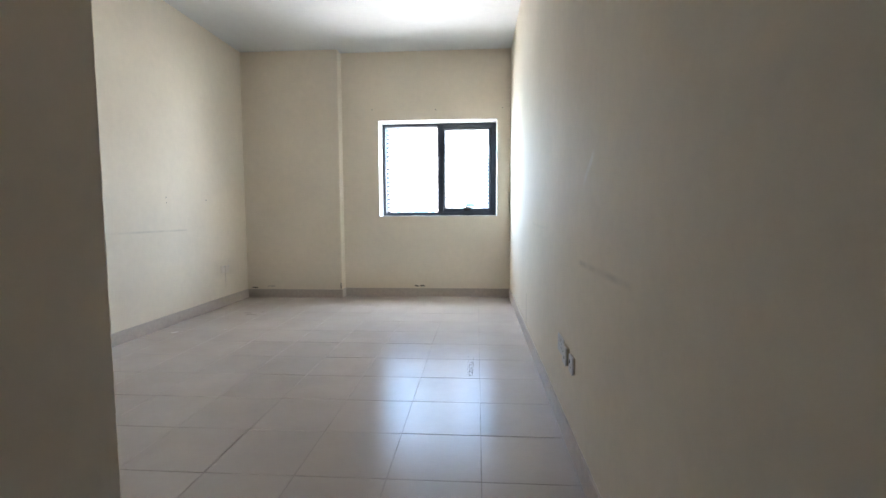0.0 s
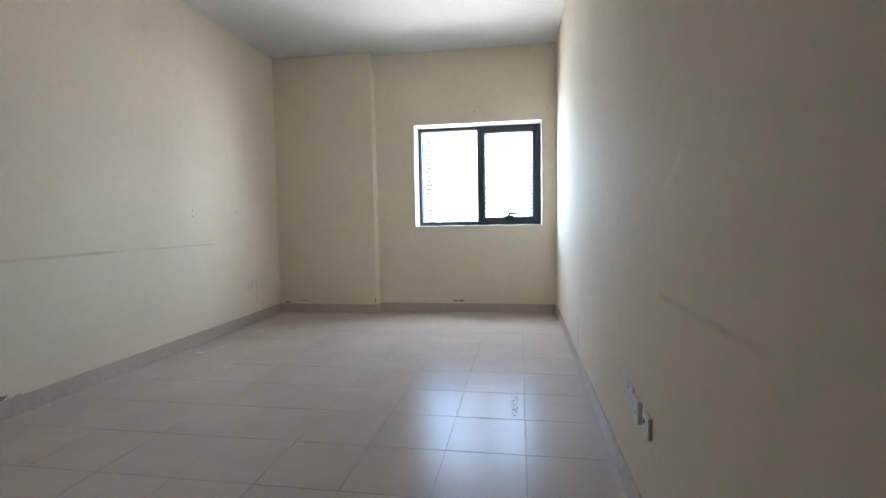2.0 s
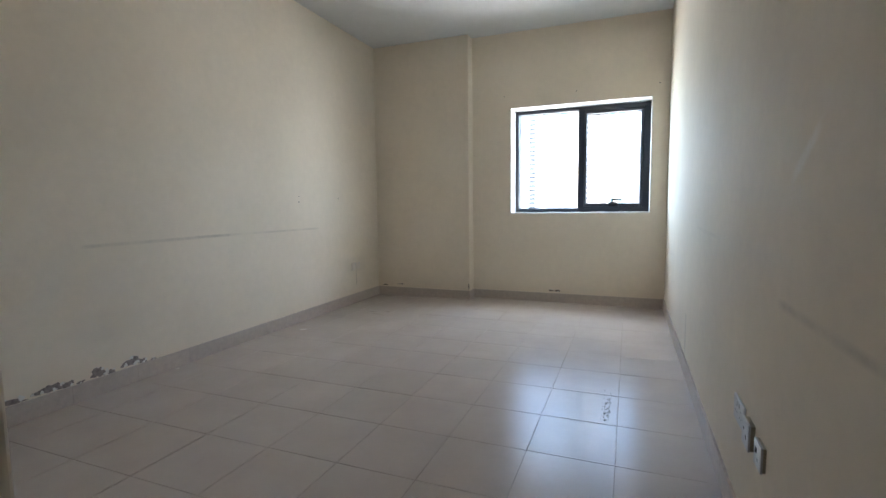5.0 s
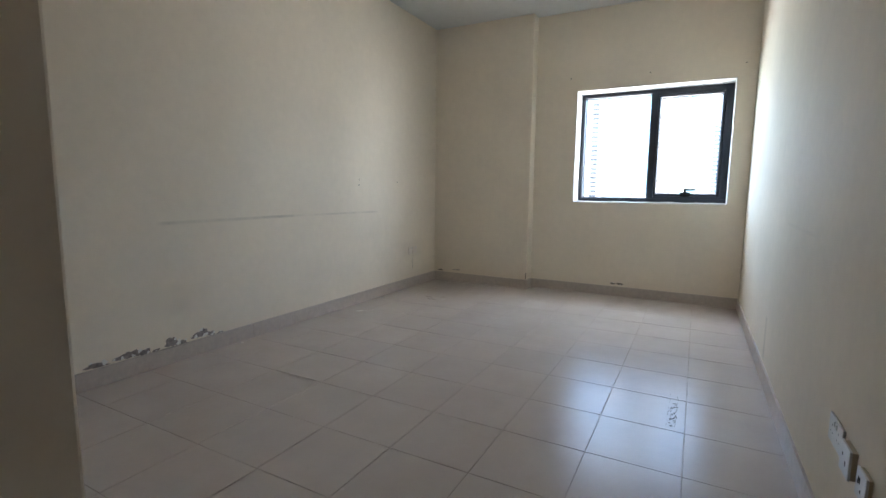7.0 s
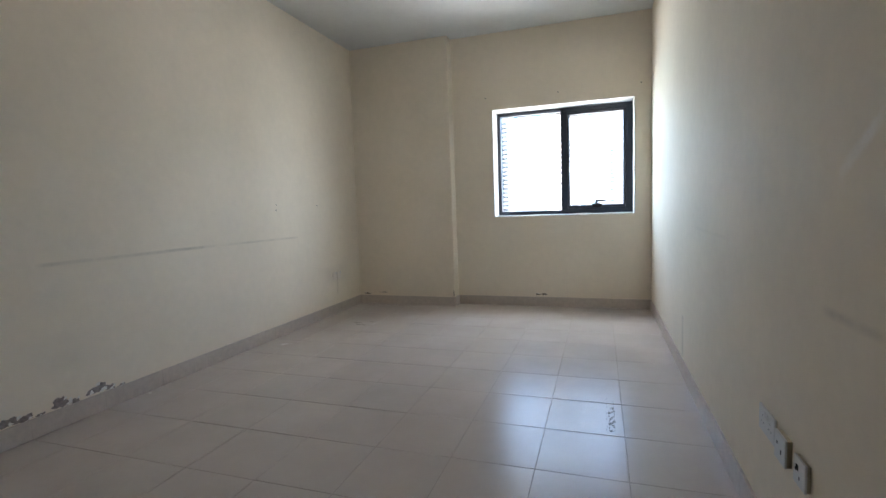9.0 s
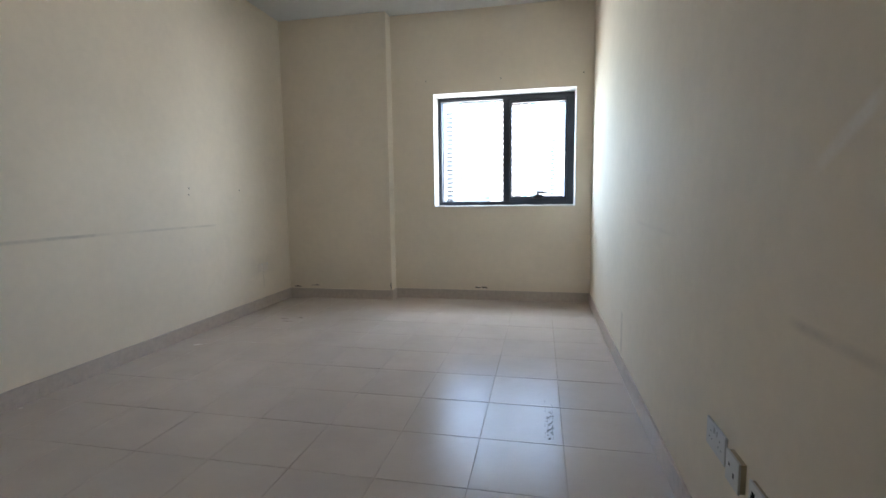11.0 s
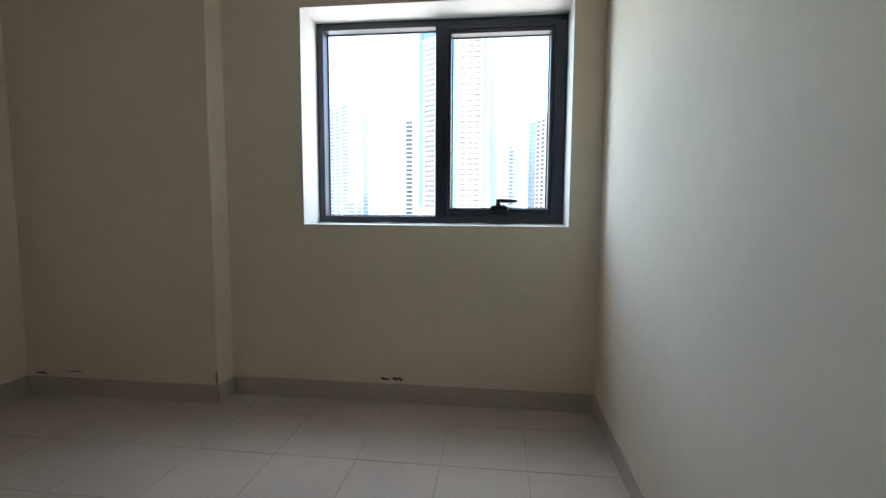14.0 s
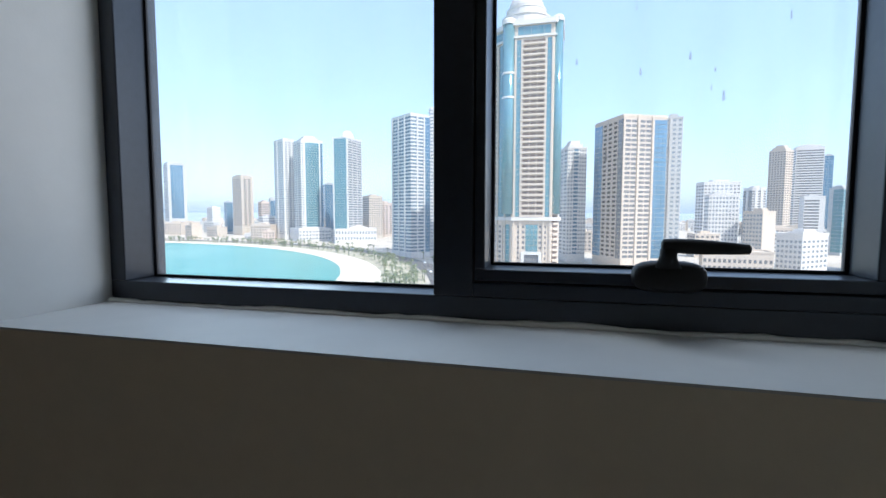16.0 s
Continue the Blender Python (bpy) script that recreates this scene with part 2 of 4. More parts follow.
def pierced_wall(x0, x1, z0, z1, hx0, hx1, hz0, hz1, y0, y1):
    """A wall along x with one rectangular hole right through it."""
    bm = bmesh.new()
    xs, zs = (x0, hx0, hx1, x1), (z0, hz0, hz1, z1)
    grid = {(i, j, k): bm.verts.new((xs[i], (y0, y1)[k], zs[j])) for i in range(4) for j in range(4) for k in range(2)}
    for k in range(2):
        for i in range(3):
            for j in range(3):
                if (i, j) != (1, 1):
                    bm.faces.new([grid[a, b, k] for a, b in ((i, j), (i + 1, j), (i + 1, j + 1), (i, j + 1))])
    for ring in (((1, 1), (2, 1), (2, 2), (1, 2)), ((0, 0), (3, 0), (3, 3), (0, 3))):
        for (a, b), (c, d) in zip(ring, ring[1:] + ring[:1]):
            if ring[0] == (0, 0):
                steps = [(a + (c - a) * s // 3, b + (d - b) * s // 3) for s in range(4)]
            else:
                steps = [(a, b), (c, d)]
            for (p, q), (r, s) in zip(steps, steps[1:]):
                bm.faces.new([grid[p, q, 0], grid[r, s, 0], grid[r, s, 1], grid[p, q, 1]])
    return bm


wall_north = structure("wall_north", pierced_wall(XC - 0.05, XE + T, 0, ZC, WX0, WX1, WZ0, WZ1, YN, YN + 0.39), paint_north, "cream painted window wall with chipped paint near the floor", "wall")
wall_column = structure("wall_column", box_bm(XW - T, YC, 0, XC, YN + 0.38, ZC, 0.008), paint_north, "cream painted thicker stretch of wall, cracked at its corner foot", "wall")


def reveal_lining():
    """White painted plaster skin round the window opening, 4 mm proud, a little uneven."""
    d = 0.004
    bm = bmesh.new()
    y0, y1 = YN - 0.001, YN + 0.30
    add_box(bm, WX0, y0, WZ0, WX1, y1, WZ0 + d)
    add_box(bm, WX0, y0, WZ1 - d, WX1, y1, WZ1)
    add_box(bm, WX0, y0, WZ0 + d, WX0 + d, y1, WZ1 - d)
    add_box(bm, WX1 - d, y0, WZ0 + d, WX1, y1, WZ1 - d)
    return bm


structure("window_reveal", reveal_lining(), paint_white, "white painted plaster reveal and sill of the window", "window reveal")

# floor tiles
TX, TY, JOINT = 0.391, 0.4027, 0.0034
tile_bm = box_bm(-TX / 2 + JOINT / 2, -TY / 2 + JOINT / 2, -0.0030, TX / 2 - JOINT / 2, TY / 2 - JOINT / 2, 0.0, 0.0008, 1)
tile_mesh = mesh_of("tile", tile_bm, tile_mat)
cut_meshes = {}


def lay_tile(x0, x1, y0, y1):
    x1 = XE - 0.003 if XE - x1 < 0.03 else x1
    x0, x1, y0, y1 = max(x0, XW + 0.003), min(x1, XE - 0.003), y0, min(y1, YN - 0.003)
    if x1 - x0 < 0.02 or y1 - y0 < 0.02:
        return
    w, h = round(x1 - x0, 4), round(y1 - y0, 4)
    if abs(w - TX) < 1e-3 and abs(h - TY) < 1e-3:
        me = tile_mesh
    else:
        if (w, h) not in cut_meshes:
            cut_meshes[w, h] = mesh_of("tile", box_bm(-w / 2 + JOINT / 2, -h / 2 + JOINT / 2, -0.0030, w / 2 - JOINT / 2, h / 2 - JOINT / 2, 0, 0.0008, 1), tile_mat)
        me = cut_meshes[w, h]
    ob = new("tile", me)
    ob.parent = floor
    r = rng(hash((round(x0, 2), round(y0, 2))))
    ob.matrix_basis = pose((x0 + x1) / 2, (y0 + y1) / 2, r.uniform(-0.0004, 0.0004), r.uniform(-0.05, 0.05), r.uniform(-0.05, 0.05), 0)


for i in range(-8, 1):
    for j in range(-10, 11):
        tx0, ty0 = 0.311 + (i - 0) * TX, 2.053 + j * TY
        if ty0 + TY < PY - 0.25 and tx0 + TX < PX - 0.25:
            continue
        lay_tile(tx0, tx0 + TX, ty0, ty0 + TY)

# skirting of tile strips
SH, ST = 0.110, 0.011
baseboard = tagged(new("baseboard"), "grey-beige ceramic skirting tiles along the walls", "skirting", kind="structure")


def skirting_run(ax, c, a0, a1, side, phase, pitch):
    """Strips along axis ax ('x' or 'y') on the plane c; side: +1 or -1, the way into the room."""
    edges = [a0] + [phase + k * pitch for k in range(-30, 31) if a0 + 0.02 < phase + k * pitch < a1 - 0.02] + [a1]
    for n, (e0, e1) in enumerate(zip(edges, edges[1:])):
        r = rng(n + int(c * 100))
        t = ST + r.uniform(-0.0002, 0.0003)
        lo, hi = sorted((c, c + side * t))
        top = SH + r.uniform(-0.0005, 0.0005)
        if ax == "x":
            bm = box_bm(e0 + 0.0001, lo, 0.0005, e1 - 0.0001, hi, top, 0.0008, 1)
        else:
            bm = box_bm(lo, e0 + 0.0001, 0.0005, hi, e1 - 0.0001, top, 0.0008, 1)
        part("skirting_tile", bm, skirt_mat, baseboard)


skirting_run("x", YN, XC + ST + 0.002, XE - ST - 0.002, -1, 0.311, TX)
skirting_run("y", XC, YC - ST, YN - 0.002, 1, 9, TY)
skirting_run("x", YC, XW + ST + 0.002, XC - 0.002, -1, 0.311, TX)
skirting_run("y", XW, PY + ST, YC - 0.002, 1, 2.053, TY)
skirting_run("y", XE, YB + 0.01, YN - 0.002, -1, 2.053, TY)
skirting_run("x", PY, XW + ST + 0.002, PX + ST, 1, 0.311, TX)
skirting_run("y", PX, YB + 0.01, PY - 0.002, 1, 2.053, TY)

# ---- window ----
window = tagged(new("window_1"), "dark grey aluminium window, fixed pane beside a closed sash", "window", kind="structure")
FX0, FX1, FZ0, FZ1, FY0, FY1 = WX0 + 0.006, WX1 - 0.005, WZ0 + 0.007, WZ1 - 0.006, 6.173, 6.285
AX0, AX1, AZ0, AZ1 = -0.934, -0.228, 1.102, 2.243      # fixed light
SX0, SX1, SZ0, SZ1 = -0.155, 0.478, 1.128, 2.222       # opening that takes the sash
GY = 6.258


def bar_frame(pieces, bevel=0.0025):
    bm = bmesh.new()
    for p in pieces:
        b = box_bm(*p, bevel, 2)
        me = bpy.data.meshes.new("bar")
        b.to_mesh(me)
        b.free()
        bm.from_mesh(me)
        bpy.data.meshes.remove(me)
    return bm


part("window_frame", bar_frame((
    (FX0, FY0, FZ0, FX1, FY1, AZ0 - 0.0), (FX0, FY0, AZ1, FX1, FY1, FZ1),
    (FX0, FY0, AZ0, AX0, FY1, AZ1), (AX1, FY0, AZ0, SX0, FY1, AZ1), (SX1, FY0, AZ0, FX1, FY1, AZ1),
    (SX0, FY0, AZ0, SX1, FY1, SZ0), (SX0, FY0, SZ1, SX1, FY1, AZ1),
    (SX0, FY1 - 0.008, SZ0, SX1, FY1 - 0.001, SZ0 + 0.014), (SX0, FY1 - 0.008, SZ1 - 0.014, SX1, FY1 - 0.001, SZ1),
    (SX0, FY1 - 0.008, SZ0, SX0 + 0.014, FY1 - 0.001, SZ1), (SX1 - 0.014, FY1 - 0.008, SZ0, SX1, FY1 - 0.001, SZ1))), alu_dark, window)
sash = part("sash", bar_frame((
    (SX0 + 0.003, FY0 + 0.003, SZ0 + 0.003, SX1 - 0.003, FY1 - 0.01, SZ0 + 0.024), (SX0 + 0.003, FY0 + 0.003, SZ1 - 0.024, SX1 - 0.003, FY1 - 0.01, SZ1 - 0.003),
    (SX0 + 0.003, FY0 + 0.003, SZ0 + 0.024, SX0 + 0.022, FY1 - 0.01, SZ1 - 0.024), (SX1 - 0.022, FY0 + 0.003, SZ0 + 0.024, SX1 - 0.003, FY1 - 0.01, SZ1 - 0.024))), alu_dark, window)


def pane_and_gasket(x0, x1, z0, z1, holder):
    p = part("pane", box_bm(x0 - 0.004, GY, z0 - 0.004, x1 + 0.004, GY + 0.006, z1 + 0.004), glass, holder, "clear glass with dust streaks")
    p.visible_shadow = False
    g = 0.006
    part("gasket", bar_frame(((x0, GY - 0.007, z0, x1, GY - 0.001, z0 + g), (x0, GY - 0.007, z1 - g, x1, GY - 0.001, z1),
                              (x0, GY - 0.007, z0 + g, x0 + g, GY - 0.001, z1 - g), (x1 - g, GY - 0.007, z0 + g, x1, GY - 0.001, z1 - g)), 0.001), rubber, holder, "black rubber glazing gasket")
    return p


fixed_pane = pane_and_gasket(AX0, AX1, AZ0, AZ1, window)
sash_pane = pane_and_gasket(SX0 + 0.022, SX1 - 0.022, SZ0 + 0.024, SZ1 - 0.024, sash)


def lofted(sections):
    """Skin over rings of equal count."""
    bm = bmesh.new()
    rings = [[bm.verts.new(p) for p in s] for s in sections]
    for a, b in zip(rings, rings[1:]):
        for i in range(len(a)):
            bm.faces.new((a[i], a[(i + 1) % len(a)], b[(i + 1) % len(a)], b[i]))
    bm.faces.new(rings[0])
    bm.faces.new(rings[-1])
    return bm


def ring(c, u, v, ru, rv, n=14, power=2.6):
    out = []
    for k in range(n):
        a = 2 * math.pi * k / n
        s, t = math.cos(a), math.sin(a)
        s, t = math.copysign(abs(s) ** (2 / power), s), math.copysign(abs(t) ** (2 / power), t)
        out.append(Vector(c) + Vector(u) * ru * s + Vector(v) * rv * t)
    return out


# handle: domed base plate, neck and tapered lever
HX = 0.168
X3, Y3, Z3 = (1, 0, 0), (0, 1, 0), (0, 0, 1)
handle = part("handle", lofted([ring((HX, 6.174 - d, 1.150), X3, Z3, 0.056 * s, 0.026 * s, 20, 3) for d, s in ((0, 1), (0.014, 1), (0.022, 0.94), (0.027, 0.75))]), handle_black, sash, "black plastic window handle", True)
neck_path = ((HX - 0.004, 6.150, 1.166, 0.020), (HX - 0.006, 6.144, 1.184, 0.013), (HX - 0.006, 6.140, 1.197, 0.013))
neck = lofted([ring((x, y, z), X3, Y3, r, r * 0.9, 12) for x, y, z, r in neck_path])
lever = lofted([ring((HX - 0.017 + d, 6.140 - 0.01 * s, 1.2025 - 0.0035 * s), Y3, Z3, rv * 0.9, rv, 14) for s, (d, rv) in
                zip((0, 0, 0.1, 0.4, 0.7, 1, 1), ((0, 0.005), (0.003, 0.010), (0.02, 0.0115), (0.055, 0.0115), (0.09, 0.0095), (0.118, 0.0075), (0.121, 0.004)))])
part("handle_neck", neck, handle_black, sash, "", True)
part("handle_lever", lever, handle_black, sash, "", True)


# uneven sealant between sill and frame
def caulk_bead():
    bm = bmesh.new()
    n, prev = 70, None
    for k in range(n + 1):
        x = WX0 + 0.006 + (WX1 - WX0 - 0.012) * k / n
        h = 0.006 + 0.006 * noise.noise(Vector((x * 9, 1.3, 0))) + 0.003 * noise.noise(Vector((x * 31, 5, 0)))
        y0 = 6.160 + 0.004 * noise.noise(Vector((x * 14, 9, 0)))
        z = WZ0 + 0.0042
        row = [bm.verts.new(p) for p in ((x, y0, z), (x, y0 + 0.006, z + h * 0.7), (x, 6.1725, z + max(h, 0.002)), (x, 6.1725, z))]
        if prev:
            for i in range(4):
                bm.faces.new((prev[i], prev[(i + 1) % 4], row[(i + 1) % 4], row[i]))
        prev = row
    return bm


part("sealant", caulk_bead(), caulk, window, "uneven white sealant bead", True)

# dried drip marks on the outside of the panes
drip_mat, drip_nt, drip_b = material("dried_drip")
drip_b.inputs["Base Color"].default_value = (0.6, 0.62, 0.64, 1)
drip_b.inputs["Roughness"].default_value = 0.9
drip_nt.links.new(math_node(drip_nt, "MULTIPLY_ADD", noise_tex(drip_nt, 120, 3), 0.5, 0.02, clamp=True), drip_b.inputs["Alpha"])


def drip(x, z, w, h, holder):
    bm = bmesh.new()
    r = rng(int(x * 1000 + z * 77))
    pts = []
    for k in range(12):
        a = 2 * math.pi * k / 12
        q = r.uniform(0.7, 1.1)
        pts.append((x + w * q * math.cos(a) * (0.6 + 0.4 * (math.sin(a) < 0)), z + h * q * math.sin(a)))
    for y in (GY + 0.0065, GY + 0.0075):
        bm.faces.new([bm.verts.new((px, y, pz)) for px, pz in pts])
    part("drip_mark", bm, drip_mat, holder, "grey dried drip on the glass")


# ---- wall sockets ----
def socket(name, y0, y1, z0, z1, wall_x, side, depth, holes, label, group="", face_mat=None):
    """A plate on a wall of constant x. side: the way into the room. holes: (along, up, width, height) as fractions."""
    thing = tagged(new(name), label, "socket", group)
    thing.matrix_basis = pose(wall_x, (y0 + y1) / 2, (z0 + z1) / 2)
    w, h = (y1 - y0) / 2, (z1 - z0) / 2
    lo, hi = sorted((0, side * depth))
    lo2, hi2 = sorted((side * (depth - 0.001), side * (depth + 0.006)))
    part("backbox", box_bm(lo, -w + 0.002, -h + 0.002, hi, w - 0.002, h - 0.002, 0.0015, 1), plate_side, thing, "yellowed edge of the plate")
    face = part("plate", box_bm(lo2, -w, -h, hi2, w, h, 0.0025, 2), face_mat or plate_white, thing, "white plastic face plate")
    for a, u, hw, hh, mat in holes:
        # holes are thin black inlays, the dark inside them put in as colour
        l3, h3 = sorted((side * (depth + 0.0055), side * (depth + (0.0066 if mat is hole_black else 0.0095))))
        part("pin_hole" if mat is hole_black else "rocker", box_bm(l3, a - hw, u - hh, h3, a + hw, u + hh, 0.0004, 1), mat, face)
    return thing


def pins(c):
    return [(c, 0.012, 0.0014, 0.0032, hole_black), (c - 0.011, -0.010, 0.003, 0.0014, hole_black), (c + 0.011, -0.010, 0.003, 0.0014, hole_black)]


def rocker(c, u=0.026):
    return [(c, u, 0.006, 0.009, plate_white)]


socket("wall_socket", 2.106, 2.255, 0.384, 0.470, XE, -1, 0.003, pins(0.036) + pins(-0.036) + rocker(0.012) + rocker(-0.012), "white double socket plate on the cream wall", "sockets on the scuffed wall")
socket("wall_socket", 1.982, 2.068, 0.378, 0.464, XE, -1, 0.014, [(0.018, 0.010, 0.004, 0.004, hole_black), (-0.012, -0.008, 0.004, 0.007, hole_black)], "white aerial outlet standing proud on a yellowed box", "sockets on the scuffed wall")
socket("wall_socket", 1.856, 1.934, 0.378, 0.456, XE, -1, 0.009, [(0.012, 0.010, 0.0085, 0.0085, hole_black), (-0.004, -0.014, 0.003, 0.005, hole_black), (0.022, 0.002, 0.003, 0.005, hole_black)], "white outlet plate with a dark round jack", "sockets on the scuffed wall")
socket("wall_socket", 5.224, 5.310, 0.398, 0.484, XW, 1, 0.001, rocker(0.028), "cream single socket plate, smudged wall around it", "sockets near the corner", plate_cream)
socket("wall_socket", 5.130, 5.216, 0.398, 0.484, XW, 1, 0.001, rocker(0.028), "cream single socket plate, smudged wall around it", "sockets near the corner", plate_cream)
socket("wall_socket", 1.530, 1.616, 0.405, 0.491, XW, 1, 0.003, [], "blank greyish-white plate low on the peeling wall", "")


# ---- damage to paint ----
def blob(seed, w, h, flat=0.55, n=34):
    """Ragged outline in a plane, w by h, with a flatter lower side."""
    r = rng(seed)
    ph = [r.uniform(0, 6.28) for _ in range(5)]
    pts = []
    for k in range(n):
        a = 2 * math.pi * k / n
        q = 0.78 + 0.14 * math.sin(2 * a + ph[0]) + 0.11 * math.sin(3 * a + ph[1]) + 0.10 * math.sin(5 * a + ph[2]) + 0.07 * math.sin(9 * a + ph[3]) + r.uniform(-0.06, 0.06)
        s, t = math.cos(a) * q * w / 2, math.sin(a) * q * h / 2
        pts.append((s, t * (flat if t < 0 else 1)))
    return pts


def place_on(wall_axis, c, side, along, up, off):
    return (c + side * off, along, up) if wall_axis == "x" else (along, c + side * off, up)


def slab(pts, axis, c, side, along, up, t0, t1):
    bm = bmesh.new()
    rings = [[bm.verts.new(place_on(axis, c, side, along + s, up + t, o)) for s, t in pts] for o in (t0, t1)]
    n = len(pts)
    bm.faces.new(rings[0])
    bm.faces.new(rings[1])
    for i in range(n):
        bm.faces.new((rings[0][i], rings[0][(i + 1) % n], rings[1][(i + 1) % n], rings[1][i]))
    return bm


def chip(holder, axis, c, side, along, up, w, h, seed, flakes=4, mat=None):
    """A patch where paint has come off, with curled flakes at its rim."""
    pts = blob(seed, w, h)
    part("bare_patch", slab(pts, axis, c, side, along, up, -0.002, 0.0012), mat or plaster, holder, "bare grey plaster where paint peeled")
    r = rng(seed + 50)
    for k in range(flakes):
        i = r.randrange(len(pts))
        s, t = pts[i]
        size = r.uniform(0.35, 0.8) * min(h, 0.05)
        ang, lift = r.uniform(-0.7, 0.7), r.uniform(0.3, 0.9)
        bm = bmesh.new()
        rows = []
        for u in range(4):
            q = u / 3
            wid = size * (0.9 - 0.55 * q) * r.uniform(0.8, 1.2)
            up2, out = size * q * math.cos(lift * q), 0.0016 + size * q * math.sin(lift * q) * 0.5
            row = []
            for e in (-0.5, 0.5):
                a2, b2 = wid * e, up2
                row.append(bm.verts.new(place_on(axis, c, side, along + s + a2 * math.cos(ang) - b2 * math.sin(ang), max(0.112, up + t + a2 * math.sin(ang) + b2 * math.cos(ang)), out)))
            rows.append(row)
        for a, b in zip(rows, rows[1:]):
            bm.faces.new((a[0], a[1], b[1], b[0]))
        f = part("paint_flake", bm, flake_paint, holder)
        sol = f.modifiers.new("thick", "SOLIDIFY")
        sol.thickness = 0.0008


for k, (along, up, w, h, nf) in enumerate(((1.585, 0.132, 0.11, 0.040, 2), (1.765, 0.134, 0.13, 0.040, 2), (1.945, 0.140, 0.14, 0.062, 3), (2.03, 0.132, 0.09, 0.045, 2), (2.105, 0.124, 0.05, 0.022, 1),
                                        (2.215, 0.142, 0.10, 0.085, 3), (2.285, 0.128, 0.07, 0.036, 2), (2.425, 0.146, 0.13, 0.072, 5), (2.50, 0.130, 0.07, 0.040, 3), (2.57, 0.120, 0.06, 0.022, 2))):
    chip(wall_west, "x", XW, 1, along, up - 0.010, w * 1.15, h * 1.25, 11 + k, nf)
hole_brown = plain("chipped_to_block", (0.11, 0.085, 0.065), 0.95, 0.0, 0.4, 60)
chip(wall_north, "y", YN, -1, -0.492, 0.137, 0.060, 0.030, 41, 1, hole_brown)
chip(wall_north, "y", YN, -1, -0.415, 0.137, 0.085, 0.034, 42, 1, hole_brown)
chip(wall_column, "y", YC, -1, -2.395, 0.148, 0.13, 0.014, 43, 0)
chip(wall_column, "y", YC, -1, -2.62, 0.128, 0.10, 0.024, 44, 1, hole_brown)


def crack(holder, axis, c, side, a0, z0, a1, z1, width, seed, mat=None):
    r = rng(seed)
    n = 9
    mid = [(a0 + (a1 - a0) * k / n + r.uniform(-1, 1) * width * 0.8, z0 + (z1 - z0) * k / n) for k in range(n + 1)]
    wd = [width * (0.25 + 0.75 * math.sin(math.pi * (k + 0.5) / (n + 1))) / 2 for k in range(n + 1)]
    dx, dz = (z1 - z0), -(a1 - a0)
    ln = math.hypot(dx, dz)
    dx, dz = dx / ln, dz / ln
    pts = [(a + dx * w, z + dz * w) for (a, z), w in zip(mid, wd)] + [(a - dx * w, z - dz * w) for (a, z), w in reversed(list(zip(mid, wd)))]
    part("crack", slab(pts, axis, c, side, 0, 0, -0.002, 0.0010), mat or crack_dark, holder, "dark hairline crack in the plaster")


crack(wall_column, "y", YC, -1, XC - 0.012, 0.112, XC - 0.010, 0.195, 0.008, 3)
crack(wall_west, "x", XW, 1, 5.227, 0.22, 5.23, 0.395, 0.0024, 4, plaster)
for hx, hz in ((-1.057, 2.43), (-0.232, 2.415), (0.62, 2.42)):
    part("screw_hole", slab([(0.006 * math.cos(k * 0.785), 0.006 * math.sin(k * 0.785)) for k in range(8)], "y", YN, -1, hx, hz, -0.002, 0.0009), crack_dark, wall_north, "old screw hole")
for hy, hz in ((4.21, 1.26), (4.206, 1.208), (4.89, 1.25)):
    part("screw_hole", slab([(0.006 * math.cos(k * 0.785), 0.006 * math.sin(k * 0.785)) for k in range(8)], "x", XW, 1, hy, hz, -0.002, 0.0009), crack_dark, wall_west, "old screw hole")

# scratch and stains on the tiles
scratch_mat = plain("tile_scratch", (0.19, 0.165, 0.15), 0.8, 0.0, 0.4, 90)


def floor_mark(x, y, w, h, seed, n=26):
    pts = blob(seed, w, h, 1.0, n)
    bm = bmesh.new()
    rings = [[bm.verts.new((x + s, y + t, z)) for s, t in pts] for z in (-0.001, 0.0011)]
    bm.faces.new(rings[0])
    bm.faces.new(rings[1])
    for i in range(n):
        bm.faces.new((rings[0][i], rings[0][(i + 1) % n], rings[1][(i + 1) % n], rings[1][i]))
    part("scratch", bm, scratch_mat, floor, "dark worn scratch in the tile glaze")


r0 = rng(5)
for side in (-0.022, 0.016):                 # two broken drag lines
    for k in range(11):
        if r0.random() < 0.75:
            floor_mark(0.251 + side + r0.uniform(-0.002, 0.002), 3.33 - 0.041 * k, 0.003, r0.uniform(0.020, 0.050), 60 + k, 10)
for k in range(34):                          # chipped glaze between them
    q = r0.betavariate(2.0, 1.5)
    floor_mark(0.252 + r0.uniform(-0.016, 0.020), 3.30 - 0.40 * q, r0.uniform(0.003, 0.011), r0.uniform(0.006, 0.022), 100 + k, 12)
for k, (mx, my, mw, mh) in enumerate(((-2.24, 4.80, 0.09, 0.02), (-2.17, 4.72, 0.12, 0.015), (-2.10, 4.86, 0.05, 0.02))):
    floor_mark(mx, my, mw, mh, 90 + k)

